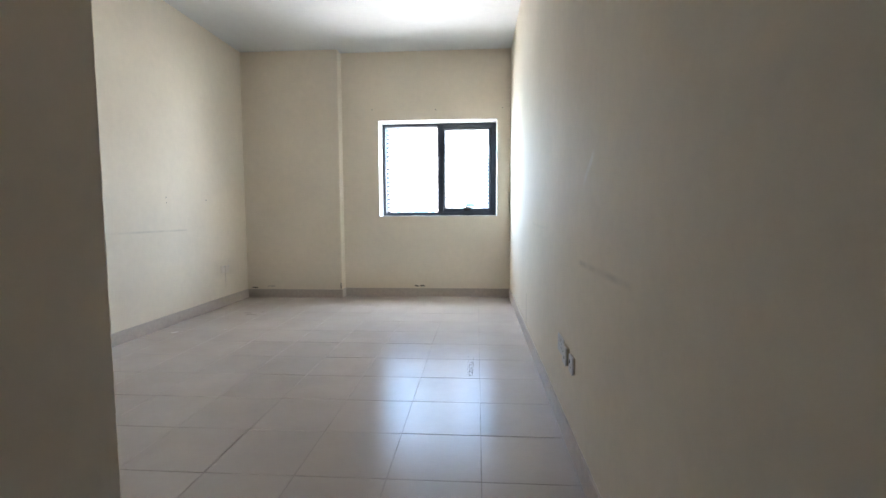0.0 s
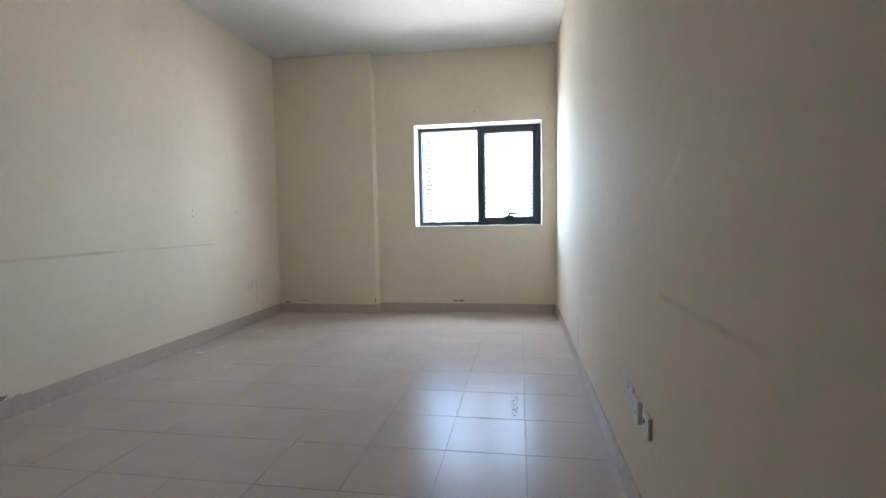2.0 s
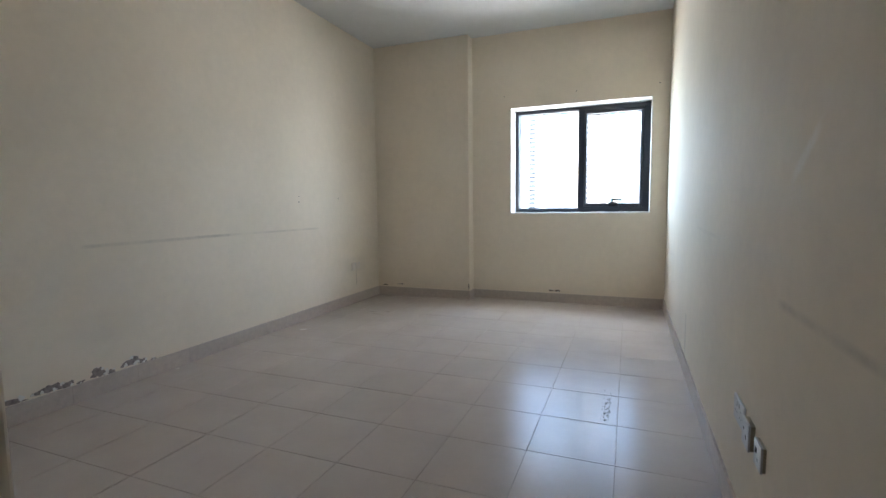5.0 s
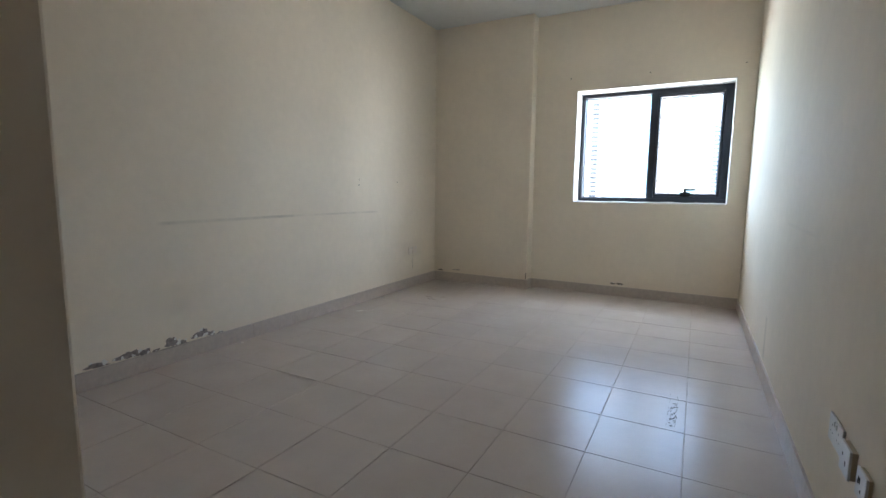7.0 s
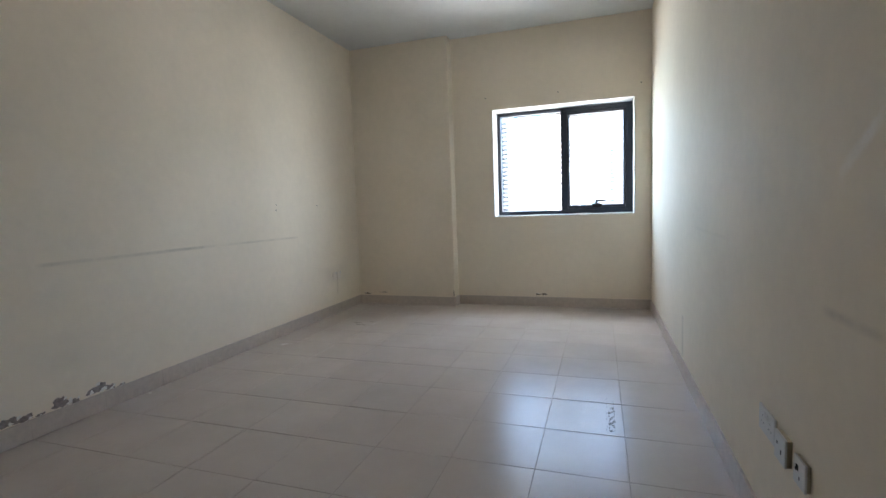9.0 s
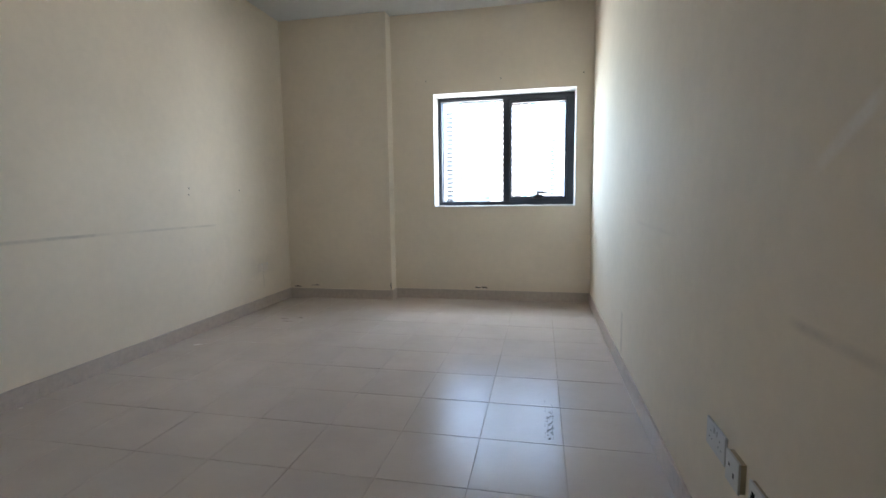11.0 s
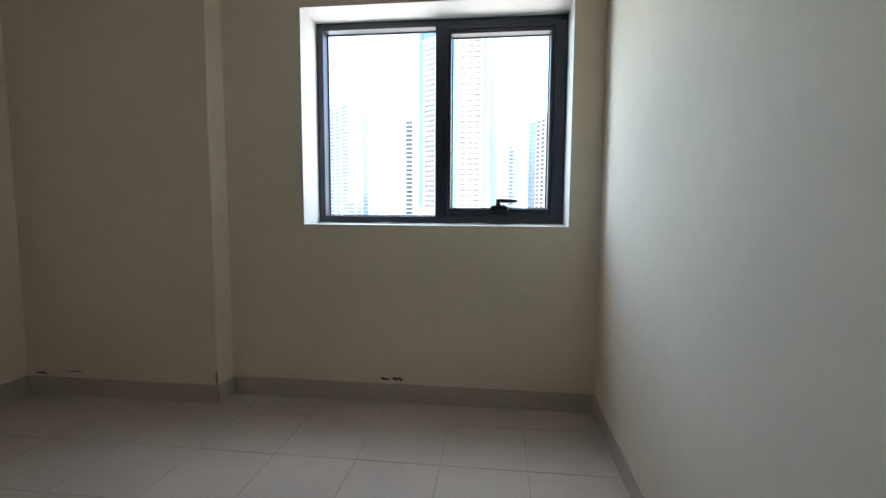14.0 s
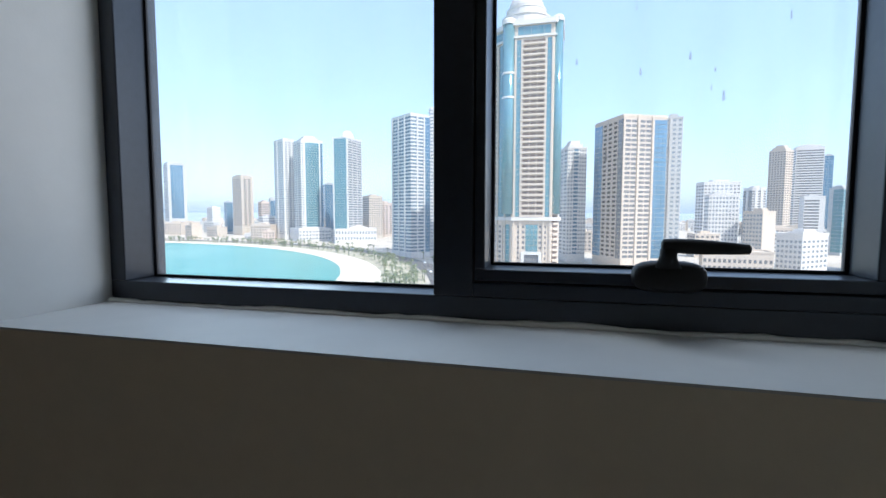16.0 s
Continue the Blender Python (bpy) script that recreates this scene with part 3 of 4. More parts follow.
# ---- outside: the town by the lagoon, far below ----
CITY_TURN, CITY_DROP = 1.6, 0.2               # the skyline's bearing and height, in degrees
ZG = -40.8                                   # street level
tower_white = plain("render_white", (0.57, 0.56, 0.545), 0.8, 0, 0.05, 0.2)
tower_cream = plain("render_cream", (0.52, 0.45, 0.38), 0.8, 0, 0.05, 0.2)
tower_beige = plain("render_beige", (0.45, 0.40, 0.345), 0.8, 0, 0.06, 0.2)
tower_grey = plain("render_grey", (0.42, 0.43, 0.43), 0.8, 0, 0.06, 0.2)
tower_pink = plain("render_pink", (0.52, 0.43, 0.37), 0.8, 0, 0.06, 0.2)
glass_teal = plain("curtain_glass_teal", (0.13, 0.285, 0.335), 0.12, 0.35, 0.12, 0.15)
glass_blue = plain("curtain_glass_blue", (0.11, 0.23, 0.34), 0.12, 0.35, 0.12, 0.15)
glass_deep = plain("window_glass_deep_blue", (0.08, 0.15, 0.22), 0.2, 0.1, 0.25, 0.4)
glass_dark = plain("window_glass_dark", (0.15, 0.16, 0.175), 0.15, 0.2, 0.3, 0.4)
glass_grey = plain("window_glass_grey", (0.24, 0.285, 0.32), 0.15, 0.2, 0.25, 0.4)

# matt fills laid on facades; the recesses' deep shade is put into their colour
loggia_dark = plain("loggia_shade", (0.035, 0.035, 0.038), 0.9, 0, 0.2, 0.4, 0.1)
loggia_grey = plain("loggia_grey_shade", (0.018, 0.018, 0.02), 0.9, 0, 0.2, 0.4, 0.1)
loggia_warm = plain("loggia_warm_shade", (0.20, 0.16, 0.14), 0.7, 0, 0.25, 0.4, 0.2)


def boxes_mesh(name, boxes, mat):
    vs, fs = [], []
    for x0, y0, z0, x1, y1, z1 in boxes:
        b = len(vs)
        vs += [(x0, y0, z0), (x1, y0, z0), (x1, y1, z0), (x0, y1, z0), (x0, y0, z1), (x1, y0, z1), (x1, y1, z1), (x0, y1, z1)]
        fs += [tuple(b + i for i in f) for f in ((0, 3, 2, 1), (4, 5, 6, 7), (0, 1, 5, 4), (1, 2, 6, 5), (2, 3, 7, 6), (3, 0, 4, 7))]
    me = bpy.data.meshes.new(name)
    me.from_pydata(vs, [], fs)
    me.materials.append(mat)
    return me


FINE, JOINED = set(), {}


def join_rows(thing):
    """The window and balcony rows of a far block, too small to tell apart singly, as one part for each material."""
    for key in [k for k in JOINED if k[0] is thing]:
        vs, fs = [], []
        for up, (x0, y0, z0, x1, y1, z1) in JOINED.pop(key):
            b = len(vs)
            vs += [up @ Vector(p) for p in ((x0, y0, z0), (x1, y0, z0), (x1, y1, z0), (x0, y1, z0), (x0, y0, z1), (x1, y0, z1), (x1, y1, z1), (x0, y1, z1))]
            fs += [tuple(b + i for i in f) for f in ((0, 3, 2, 1), (4, 5, 6, 7), (0, 1, 5, 4), (1, 2, 6, 5), (2, 3, 7, 6), (3, 0, 4, 7))]
        me = bpy.data.meshes.new(key[1])
        me.from_pydata(vs, [], fs)
        me.materials.append(key[2])
        ob = tagged(new(key[1] + "_rows", me), kind="stuff")
        ob.parent = thing


def facade(thing, length, height, base, m, columns, storey, wall_mat):
    """Storey by storey along one face. m: pose of the face's lower left corner, x along it, -y outwards.
    columns: (share of the length, kind, count, glass)."""
    x, n = 0.0, max(1, int((height - base) / storey))
    for share, kind, count, gl in columns:
        w = share * length
        boxes, slabs = [], []
        if kind == "grid":
            p = w / count
            boxes = [(x + p * (k + 0.22), -0.12, 0.30 * storey, x + p * (k + 0.78), 0.1, 0.80 * storey) for k in range(count)]
        elif kind == "bands":
            boxes = [(x + 0.03 * w, -0.15, 0.30 * storey, x + 0.97 * w, 0.1, 0.82 * storey)]
        elif kind == "glass":
            p = w / count
            boxes = [(x + p * (k + 0.03), -0.20, 0.05 * storey, x + p * (k + 0.97), 0.1, 0.97 * storey) for k in range(count)]
        elif kind == "balcony":
            p = w / count
            boxes = [(x + p * (k + 0.10), -0.10, 0.34 * storey, x + p * (k + 0.90), 0.1, 0.92 * storey) for k in range(count)]
            slabs = [(x + 0.02 * w, -1.5, 0.0, x + 0.98 * w, 0.05, 0.30 * storey)]
        elif kind == "wide":
            p = w / count
            boxes = [(x + p * (k + 0.08), -0.12, 0.24 * storey, x + p * (k + 0.92), 0.1, 0.80 * storey) for k in range(count)]
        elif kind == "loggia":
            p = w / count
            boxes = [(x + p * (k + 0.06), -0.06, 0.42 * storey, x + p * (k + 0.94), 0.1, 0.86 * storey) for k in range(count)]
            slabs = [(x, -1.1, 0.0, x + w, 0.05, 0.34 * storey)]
        elif kind == "pier":
            part("pier", box_to_bm((x, -0.8, 0, x + w, 0.1, height)), wall_mat, thing).matrix_basis = m
        # boxes given a loggia fill are flat sheets coloured as recess shade
        for name, group, mat in (("window", boxes, gl), ("balcony", slabs, wall_mat)):
            if thing.name in FINE:
                for b in group:
                    me = boxes_mesh(name, [b], mat)
                    for s in range(n):
                        ob = new(name, me)
                        ob.parent, ob.matrix_basis = thing, m @ pose(0, 0, base + s * storey)
            else:
                for s in range(n):
                    up = m @ pose(0, 0, base + s * storey)
                    for b in group:
                        JOINED.setdefault((thing, name, mat), []).append((up, b))
        x += w


def box_to_bm(b):
    return box_bm(*b)


def tower(label, az0, az1, top, dist, turn, share, front, side, wall_mat, storey=3.6, base=4.0, crown=0, podium=None, fine=False):
    """A block seen between two bearings. turn: degrees by which its front faces off the eye (positive: the west side shows);
    share: the part of its apparent width that the side takes; front, side: facade columns; crown: (height, inset) steps on the roof."""
    a0, a1, top = radians(az0 + CITY_TURN), radians(az1 + CITY_TURN), top - CITY_DROP
    az, width = (a0 + a1) / 2, 2 * dist * math.tan((a1 - a0) / 2)
    th = radians(abs(turn))
    w = width * (1 - share) / math.cos(th)
    d = width * share / math.sin(th) if th > 0.01 else w
    h = dist * math.tan(radians(top)) + 1.2 - ZG
    thing = tagged(new("tower_block"), label, "building", "towers of the skyline")
    thing.matrix_basis = pose(dist * math.sin(az), dist * math.cos(az), ZG, 0, 0, -math.degrees(az) + turn)
    if fine:
        FINE.add(thing.name)
    part("wall", box_bm(-w / 2, -d / 2, 0, w / 2, d / 2, h), wall_mat, thing)
    part("roof", boxes_bm([(-w / 2 - 0.3, -d / 2 - 0.3, h, w / 2 + 0.3, -d / 2 + 0.5, h + 1.3), (-w / 2 - 0.3, d / 2 - 0.5, h, w / 2 + 0.3, d / 2 + 0.3, h + 1.3),
                           (-w / 2 - 0.3, -d / 2 + 0.5, h, -w / 2 + 0.5, d / 2 - 0.5, h + 1.3), (w / 2 - 0.5, -d / 2 + 0.5, h, w / 2 + 0.3, d / 2 - 0.5, h + 1.3),
                           (-w * 0.2, -d * 0.2, h, w * 0.25, d * 0.25, h + 4.0)]), wall_mat, thing)
    facade(thing, w, h, base, pose(-w / 2, -d / 2, 0), front, storey, wall_mat)
    if side:
        if turn >= 0:
            facade(thing, d, h, base, pose(-w / 2, d / 2, 0, 0, 0, -90), side, storey, wall_mat)
        else:
            facade(thing, d, h, base, pose(w / 2, -d / 2, 0, 0, 0, 90), side, storey, wall_mat)
    z = h
    for ch, inset in crown or ():
        part("crown", box_bm(-w / 2 * (1 - inset), -d / 2 * (1 - inset), z, w / 2 * (1 - inset), d / 2 * (1 - inset), z + ch), wall_mat, thing)
        z += ch
    if podium:
        px0, px1, pd, ph = podium
        part("podium", box_bm(px0, -d / 2 - pd, 0, px1, d / 2, ph), wall_mat, thing)
        facade(thing, px1 - px0, ph, 2, pose(px0, -d / 2 - pd, 0), ((1, "grid", max(4, int((px1 - px0) / 5)), glass_grey),), 5.0, wall_mat)
    join_rows(thing)
    return thing, w, d, h


def boxes_bm(boxes):
    bm = bmesh.new()
    for b in boxes:
        add_box(bm, *b)
    return bm


def dome_bm(r, z0, hgt, n=24, rings=8):
    prof = [(r * math.cos(k / rings * math.pi / 2), z0 + hgt * math.sin(k / rings * math.pi / 2)) for k in range(rings)]
    bm = lofted([[(q * math.cos(2 * math.pi * i / n), q * math.sin(2 * math.pi * i / n), z) for i in range(n)] for q, z in prof])
    return bm


G, B, D, Y = glass_grey, glass_blue, glass_dark, glass_teal
tower("distant blue-grey glass tower beyond the lagoon", -46.21, -44.15, 5.2, 1340, 12, 0.2, ((0.15, "pier", 1, G), (0.7, "glass", 4, B), (0.15, "pier", 1, G)), ((1, "grid", 4, G),), tower_grey, 4, 30, ((6, 0.1),), (-40, 60, 6, 22))
tower("brown tower with vertical ribs and a pale base", -39.64, -37.54, 4.2, 1010, 30, 0.42, ((0.2, "pier", 1, G), (0.25, "bands", 1, D), (0.1, "pier", 1, G), (0.25, "bands", 1, D), (0.2, "pier", 1, G)), ((1, "grid", 5, D),), tower_beige, 3.8, 18, ((4, 0.3),))
tower("small blue glass block beyond the lagoon", -40.53, -39.68, 1.4, 1090, 15, 0.3, ((1, "glass", 3, B),), ((1, "glass", 2, B),), tower_grey, 3.8)
tower("low white block on the far shore", -42.27, -40.93, 0.8, 1250, 20, 0.4, ((1, "grid", 5, G),), ((1, "grid", 3, G),), tower_white, 3.8)
tower("brown apartment block on the far shore", -37.04, -35.84, 1.45, 990, 20, 0.3, ((1, "bands", 1, D),), ((1, "grid", 3, D),), tower_pink, 3.6)
tower("white block with rows of square windows", -37.0, -35.06, -0.2, 870, 15, 0.25, ((1, "grid", 6, D),), ((1, "grid", 3, D),), tower_white, 4.2, 6)
tower("narrow blue glass block", -35.89, -35.16, 1.85, 1040, 10, 0.2, ((1, "glass", 2, B),), (), tower_grey, 3.8)
tower("slender white tower with ribbed windows", -35.22, -33.0, 8.3, 812, 25, 0.45, ((0.14, "pier", 1, G), (0.22, "bands", 1, G), (0.1, "pier", 1, G), (0.22, "bands", 1, G), (0.1, "pier", 1, G), (0.22, "bands", 1, G)), ((0.3, "grid", 2, G), (0.1, "pier", 1, G), (0.3, "grid", 2, G), (0.3, "grid", 2, G)), tower_white, 3.5, 8)
tower("white and blue glass twin tower with a dark crown", -33.13, -29.89, 8.3, 768, 18, 0.28, ((0.12, "grid", 1, G), (0.06, "pier", 1, G), (0.64, "glass", 6, Y), (0.06, "pier", 1, G), (0.12, "glass", 1, B)), ((0.5, "grid", 2, G), (0.5, "balcony", 1, G)), tower_white, 3.5, 22, ((5, 0.35), (3, 0.5)), (-24, 26, 6, 20))
tower("plain blue glass slab between two towers", -29.93, -28.5, 3.55, 820, 10, 0.2, ((1, "glass", 4, B),), ((1, "glass", 2, B),), tower_grey, 3.6, 14, 0, (-14, 14, 3, 16))
dm, dw, dd, dh = tower("white tower with a curved blue glass face and a dome", -28.66, -25.37, 8.7, 711, -30, 0.5, ((0.08, "pier", 1, G), (0.84, "glass", 5, Y), (0.08, "pier", 1, G)), ((1, "balcony", 3, G),), tower_white, 3.5, 18)
part("dome", dome_bm(9.5, dh + 1.2, 12), tower_white, dm, "white ribbed dome", True)
tower("long white podium with tall arched bays", -28.73, -23.81, -1.62, 700, 4, 0.05, ((1, "grid", 14, G),), (), tower_white, 8.0, 3)
tower("grey apartment block behind the shore", -25.4, -23.05, 2.2, 838, 20, 0.35, ((1, "grid", 6, D),), ((1, "bands", 1, D),), tower_beige, 3.6)
tower("pinkish apartment block with a blank flank", -23.93, -21.83, 1.42, 890, -25, 0.45, ((0.3, "grid", 2, D), (0.4, "bands", 1, G), (0.3, "grid", 2, D)), ((1, "grid", 2, D),), tower_pink, 3.6)
tower("tall white stepped tower with rows of balconies", -21.75, -17.3, 11.3, 472, 34, 0.5, ((0.3, "wide", 3, glass_deep), (0.06, "pier", 1, G), (0.3, "wide", 3, glass_deep), (0.06, "pier", 1, G), (0.28, "glass", 3, B)),
      ((0.05, "pier", 1, G), (0.28, "wide", 2, glass_deep), (0.05, "pier", 1, G), (0.28, "wide", 2, glass_deep), (0.05, "pier", 1, G), (0.29, "wide", 2, glass_deep)), tower_white, 3.3, 5, fine=True)
tower("tall white wing with blue glass between rows of windows", -17.4, -15.3, 12.2, 480, 6, 0.1, ((0.34, "grid", 4, glass_deep), (0.20, "glass", 2, Y), (0.06, "pier", 1, G), (0.40, "grid", 4, glass_deep)), ((1, "grid", 2, B),), tower_white, 3.3, 5)
tower("white tower with stacked balconies, their shade put in as dark colour", -14.0, -11.3, 10.3, 415, -12, 0.15, ((0.52, "none", 2, G), (0.40, "balcony", 1, loggia_grey), (0.08, "none", 1, D)), (), tower_white, 3.6, 5)

# the tall domed tower in front
tall = tagged(new("domed_tower"), "very tall cream tower with teal glass and a white dome", "building", "towers of the skyline")
FINE.add(tall.name)
TD, TAZ = 352.0, radians(-4.95 + CITY_TURN)
tall.matrix_basis = pose(TD * math.sin(TAZ), TD * math.cos(TAZ), ZG, 0, 0, 4.95 - CITY_TURN - 4)
TH = TD * math.tan(radians(20.05)) + 42
HW = 13.0
oct_pts = [(-HW, -17), (HW, -17), (HW + 4.5, -11), (HW + 4.5, 17), (HW, 23), (-HW, 33), (-HW - 25, 18), (-HW - 25, 4)]
part("wall", lofted([[(x, y, z) for x, y in oct_pts] for z in (0, TH)]), tower_cream, tall)


def glass_face(p, q, cols, z0, z1, storey=3.6):
    (x0, y0), (x1, y1) = p, q
    ln = math.hypot(x1 - x0, y1 - y0)
    m = pose(x0, y0, 0, 0, 0, math.degrees(math.atan2(y1 - y0, x1 - x0)))
    facade(tall, ln, z1, z0, m, cols, storey, tower_cream)


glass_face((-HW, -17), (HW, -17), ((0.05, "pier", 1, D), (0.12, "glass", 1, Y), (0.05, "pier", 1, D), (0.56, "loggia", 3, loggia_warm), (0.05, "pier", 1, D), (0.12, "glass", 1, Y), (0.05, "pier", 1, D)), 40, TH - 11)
glass_face((-HW, -17), (HW, -17), ((0.10, "none", 1, D), (0.24, "grid", 2, D), (0.32, "glass", 3, Y), (0.24, "grid", 2, D)), 6, 36)
glass_face((-HW, -17), (HW, -17), ((0.08, "none", 1, D), (0.84, "glass", 5, Y)), TH - 9, TH - 2.8, 6)
left_face = ((0.08, "glass", 1, Y), (0.05, "pier", 1, D), (0.36, "loggia", 3, loggia_warm), (0.05, "pier", 1, D), (0.20, "glass", 2, Y), (0.04, "pier", 1, D), (0.18, "glass", 2, Y), (0.04, "pier", 1, D))
glass_face((-HW - 25, 4), (-HW, -17), left_face, 40, TH - 11)
glass_face((-HW - 25, 4), (-HW, -17), ((0.08, "none", 1, D), (0.84, "glass", 7, Y)), TH - 9, TH - 2.8, 6)
glass_face((-HW - 25, 4), (-HW, -17), ((0.25, "glass", 2, Y), (0.05, "pier", 1, D), (0.36, "grid", 3, D), (0.05, "pier", 1, D), (0.20, "glass", 2, Y)), 6, 36)
glass_face((HW, -17), (HW + 4.5, -11), ((0.1, "none", 1, D), (0.8, "glass", 2, Y)), 60, TH - 8)
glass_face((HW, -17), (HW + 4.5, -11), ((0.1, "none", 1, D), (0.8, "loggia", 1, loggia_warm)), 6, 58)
for z, hgt, out in ((37.5, 2.2, 1.6), (TH - 10.6, 1.3, 1.2), (TH - 2.5, 3.2, 1.8)):
    s = 1 + out / 20
    part("cornice", lofted([[(x * s, (y - 3) * s + 3, zz) for x, y in oct_pts] for zz in (z, z + hgt)]), tower_white, tall)
for z in (TH - 34, TH - 50):
    part("ring", lofted([[(-HW - 4 + 4.6 * math.cos(k * 0.5236), -15.5 + 4.6 * math.sin(k * 0.5236), zz) for k in range(12)] for zz in (z, z + 1.4)]), tower_white, tall)
for tx, ty, tr in ((-HW - 4, -15.5, 4.3), (HW + 2.5, -14, 3.2), (-HW - 24, 4, 2.6)):
    part("turret", lofted([[(tx + tr * math.cos(k * 0.4488), ty + tr * math.sin(k * 0.4488), zz) for k in range(14)] for zz in (42, TH + 1)]), glass_teal, tall, "", True)
    part("turret_cap", lofted([[(tx + r * math.cos(k * 0.4488), ty + r * math.sin(k * 0.4488), zz) for k in range(14)] for r, zz in ((tr * 1.15, TH - 1), (tr * 1.15, TH + 1.5), (tr * 0.8, TH + 3.0), (tr * 0.1, TH + 4))]), tower_white, tall)
part("drum", lofted([[(r * math.cos(k * 0.2618) - 7, r * math.sin(k * 0.2618) - 2, zz) for k in range(24)] for r, zz in ((16.5, TH), (16.5, TH + 5), (17.2, TH + 5.2), (17.2, TH + 6.2), (13.6, TH + 6.4), (13.6, TH + 11), (14.0, TH + 11.2), (14.0, TH + 12))]), tower_white, tall)
dome = part("dome", dome_bm(12.2, TH + 12, 12.5), tower_white, tall, "white ribbed dome", True)
dome.matrix_basis = pose(-7, -2, 0)
for k in range(16):
    a = math.pi * k / 8
    rib = lofted([[(12.3 * math.cos(q) * math.cos(a) - s * math.sin(a), 12.3 * math.cos(q) * math.sin(a) + s * math.cos(a), TH + 12 + 12.6 * math.sin(q) + u) for s, u in ((-0.25, 0), (0.25, 0), (0.25, 0.3), (-0.25, 0.3))] for q in (0, 0.3, 0.6, 0.9, 1.2, 1.5)])
    part("rib", rib, tower_cream, dome)
part("finial", lofted([[(r * math.cos(k) - 7, r * math.sin(k) - 2, zz) for k in (0, 1.05, 2.09, 3.14, 4.19, 5.24)] for r, zz in ((1.6, TH + 24), (1.0, TH + 27), (0.2, TH + 31))]), tower_white, tall)
part("portal", boxes_bm([(-7, -18.6, 0, -5, -17.05, 14), (5, -18.6, 0, 7, -17.05, 14), (-7, -18.6, 14, 7, -17.05, 16)]), tower_white, tall)
part("doorway", box_bm(-5, -17.4, 0, 5, -16.9, 14), glass_dark, tall)

tower("white apartment tower with blue window columns", -2.06, 0.87, 7.5, 443, 20, 0.3, ((0.3, "grid", 2, G), (0.3, "balcony", 1, B), (0.4, "grid", 3, G)), ((1, "grid", 2, G),), tower_white, 3.3, 6, ((4, 0.3), (3, 0.5)))
tower("cream tower with brown windows and a blue glass strip", 1.65, 9.0, 10.15, 413, 32, 0.42, ((0.04, "pier", 1, D), (0.28, "wide", 2, D), (0.05, "pier", 1, D), (0.28, "wide", 2, D), (0.05, "pier", 1, D), (0.30, "glass", 3, B)),
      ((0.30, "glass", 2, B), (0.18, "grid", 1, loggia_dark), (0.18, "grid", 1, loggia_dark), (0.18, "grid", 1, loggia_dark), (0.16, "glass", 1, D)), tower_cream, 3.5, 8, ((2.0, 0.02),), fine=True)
tower("pale grey wing with narrow windows", 8.6, 10.6, 10.15, 425, 8, 0.1, ((0.3, "grid", 1, G), (0.1, "pier", 1, G), (0.3, "grid", 1, G), (0.3, "grid", 1, G)), (), tower_grey, 3.5, 8)
tower("broad white block with arched attic windows", 12.09, 16.09, 3.4, 680, 20, 0.2, ((0.2, "grid", 2, D), (0.6, "grid", 5, G), (0.2, "grid", 2, D)), ((1, "grid", 3, D),), tower_white, 4, 6)
tower("white office block with small square windows", 12.9, 16.0, 2.1, 600, 15, 0.15, ((1, "grid", 9, G),), ((1, "grid", 3, G),), tower_white, 4.4, 4, ((3, 0.3),))
tower("white block with dark vertical stripes", 16.39, 18.3, 2.75, 818, 25, 0.4, ((0.2, "bands", 1, D), (0.2, "pier", 1, D), (0.2, "bands", 1, D), (0.2, "pier", 1, D), (0.2, "bands", 1, D)), ((0.4, "glass", 1, D), (0.2, "pier", 1, D), (0.4, "glass", 1, D)), tower_white, 3.6)
tower("cream tower with a grid of windows and arched crown", 18.41, 20.36, 6.3, 1046, -25, 0.3, ((1, "grid", 6, D),), ((1, "grid", 3, D),), tower_cream, 4.2, 6, ((6, 0.25), (4, 0.5)))
tower("grey and white tower with curved window bands", 20.2, 22.7, 6.4, 1079, 10, 0.15, ((1, "bands", 1, D),), ((1, "bands", 1, D),), tower_white, 4.4, 6, ((5, 0.25), (2, 0.6)))
tower("blue glass flank of the banded tower", 22.6, 23.4, 5.6, 1090, 5, 0.1, ((1, "glass", 2, B),), (), tower_grey, 4.4)
tower("low cream block with small windows", 16.45, 19.16, 0.42, 590, -30, 0.4, ((1, "grid", 6, G),), ((1, "none", 1, G),), tower_cream, 4.2, 5)
tower("white flat-roofed block with rows of windows", 19.27, 23.25, -1.7, 434, -25, 0.5, ((1, "grid", 6, G),), ((1, "grid", 6, G),), tower_white, 3.6, 3, ((2, 0.4),))
tower("white block with long dark bands", 20.98, 22.94, 1.85, 850, 15, 0.2, ((0.75, "bands", 1, D), (0.25, "none", 1, D)), (), tower_white, 4.2)
tower("grey glass block with an arched top", 23.12, 24.58, 2.5, 640, -20, 0.3, ((0.3, "none", 1, D), (0.7, "glass", 2, Y)), ((1, "glass", 2, Y),), tower_grey, 3.8, 3, ((3, 0.3),))
tower("white apartment tower with balcony bands", 24.61, 29.5, 2.95, 470, 10, 0.1, ((0.35, "bands", 1, D), (0.3, "balcony", 2, D), (0.35, "bands", 1, D)), ((1, "grid", 2, G),), tower_white, 3.6)
tower("ornate low cream building with arched windows", 12.5, 19.0, -3.6, 400, 8, 0.08, ((1, "grid", 14, D),), (), tower_cream, 5.0, 2)

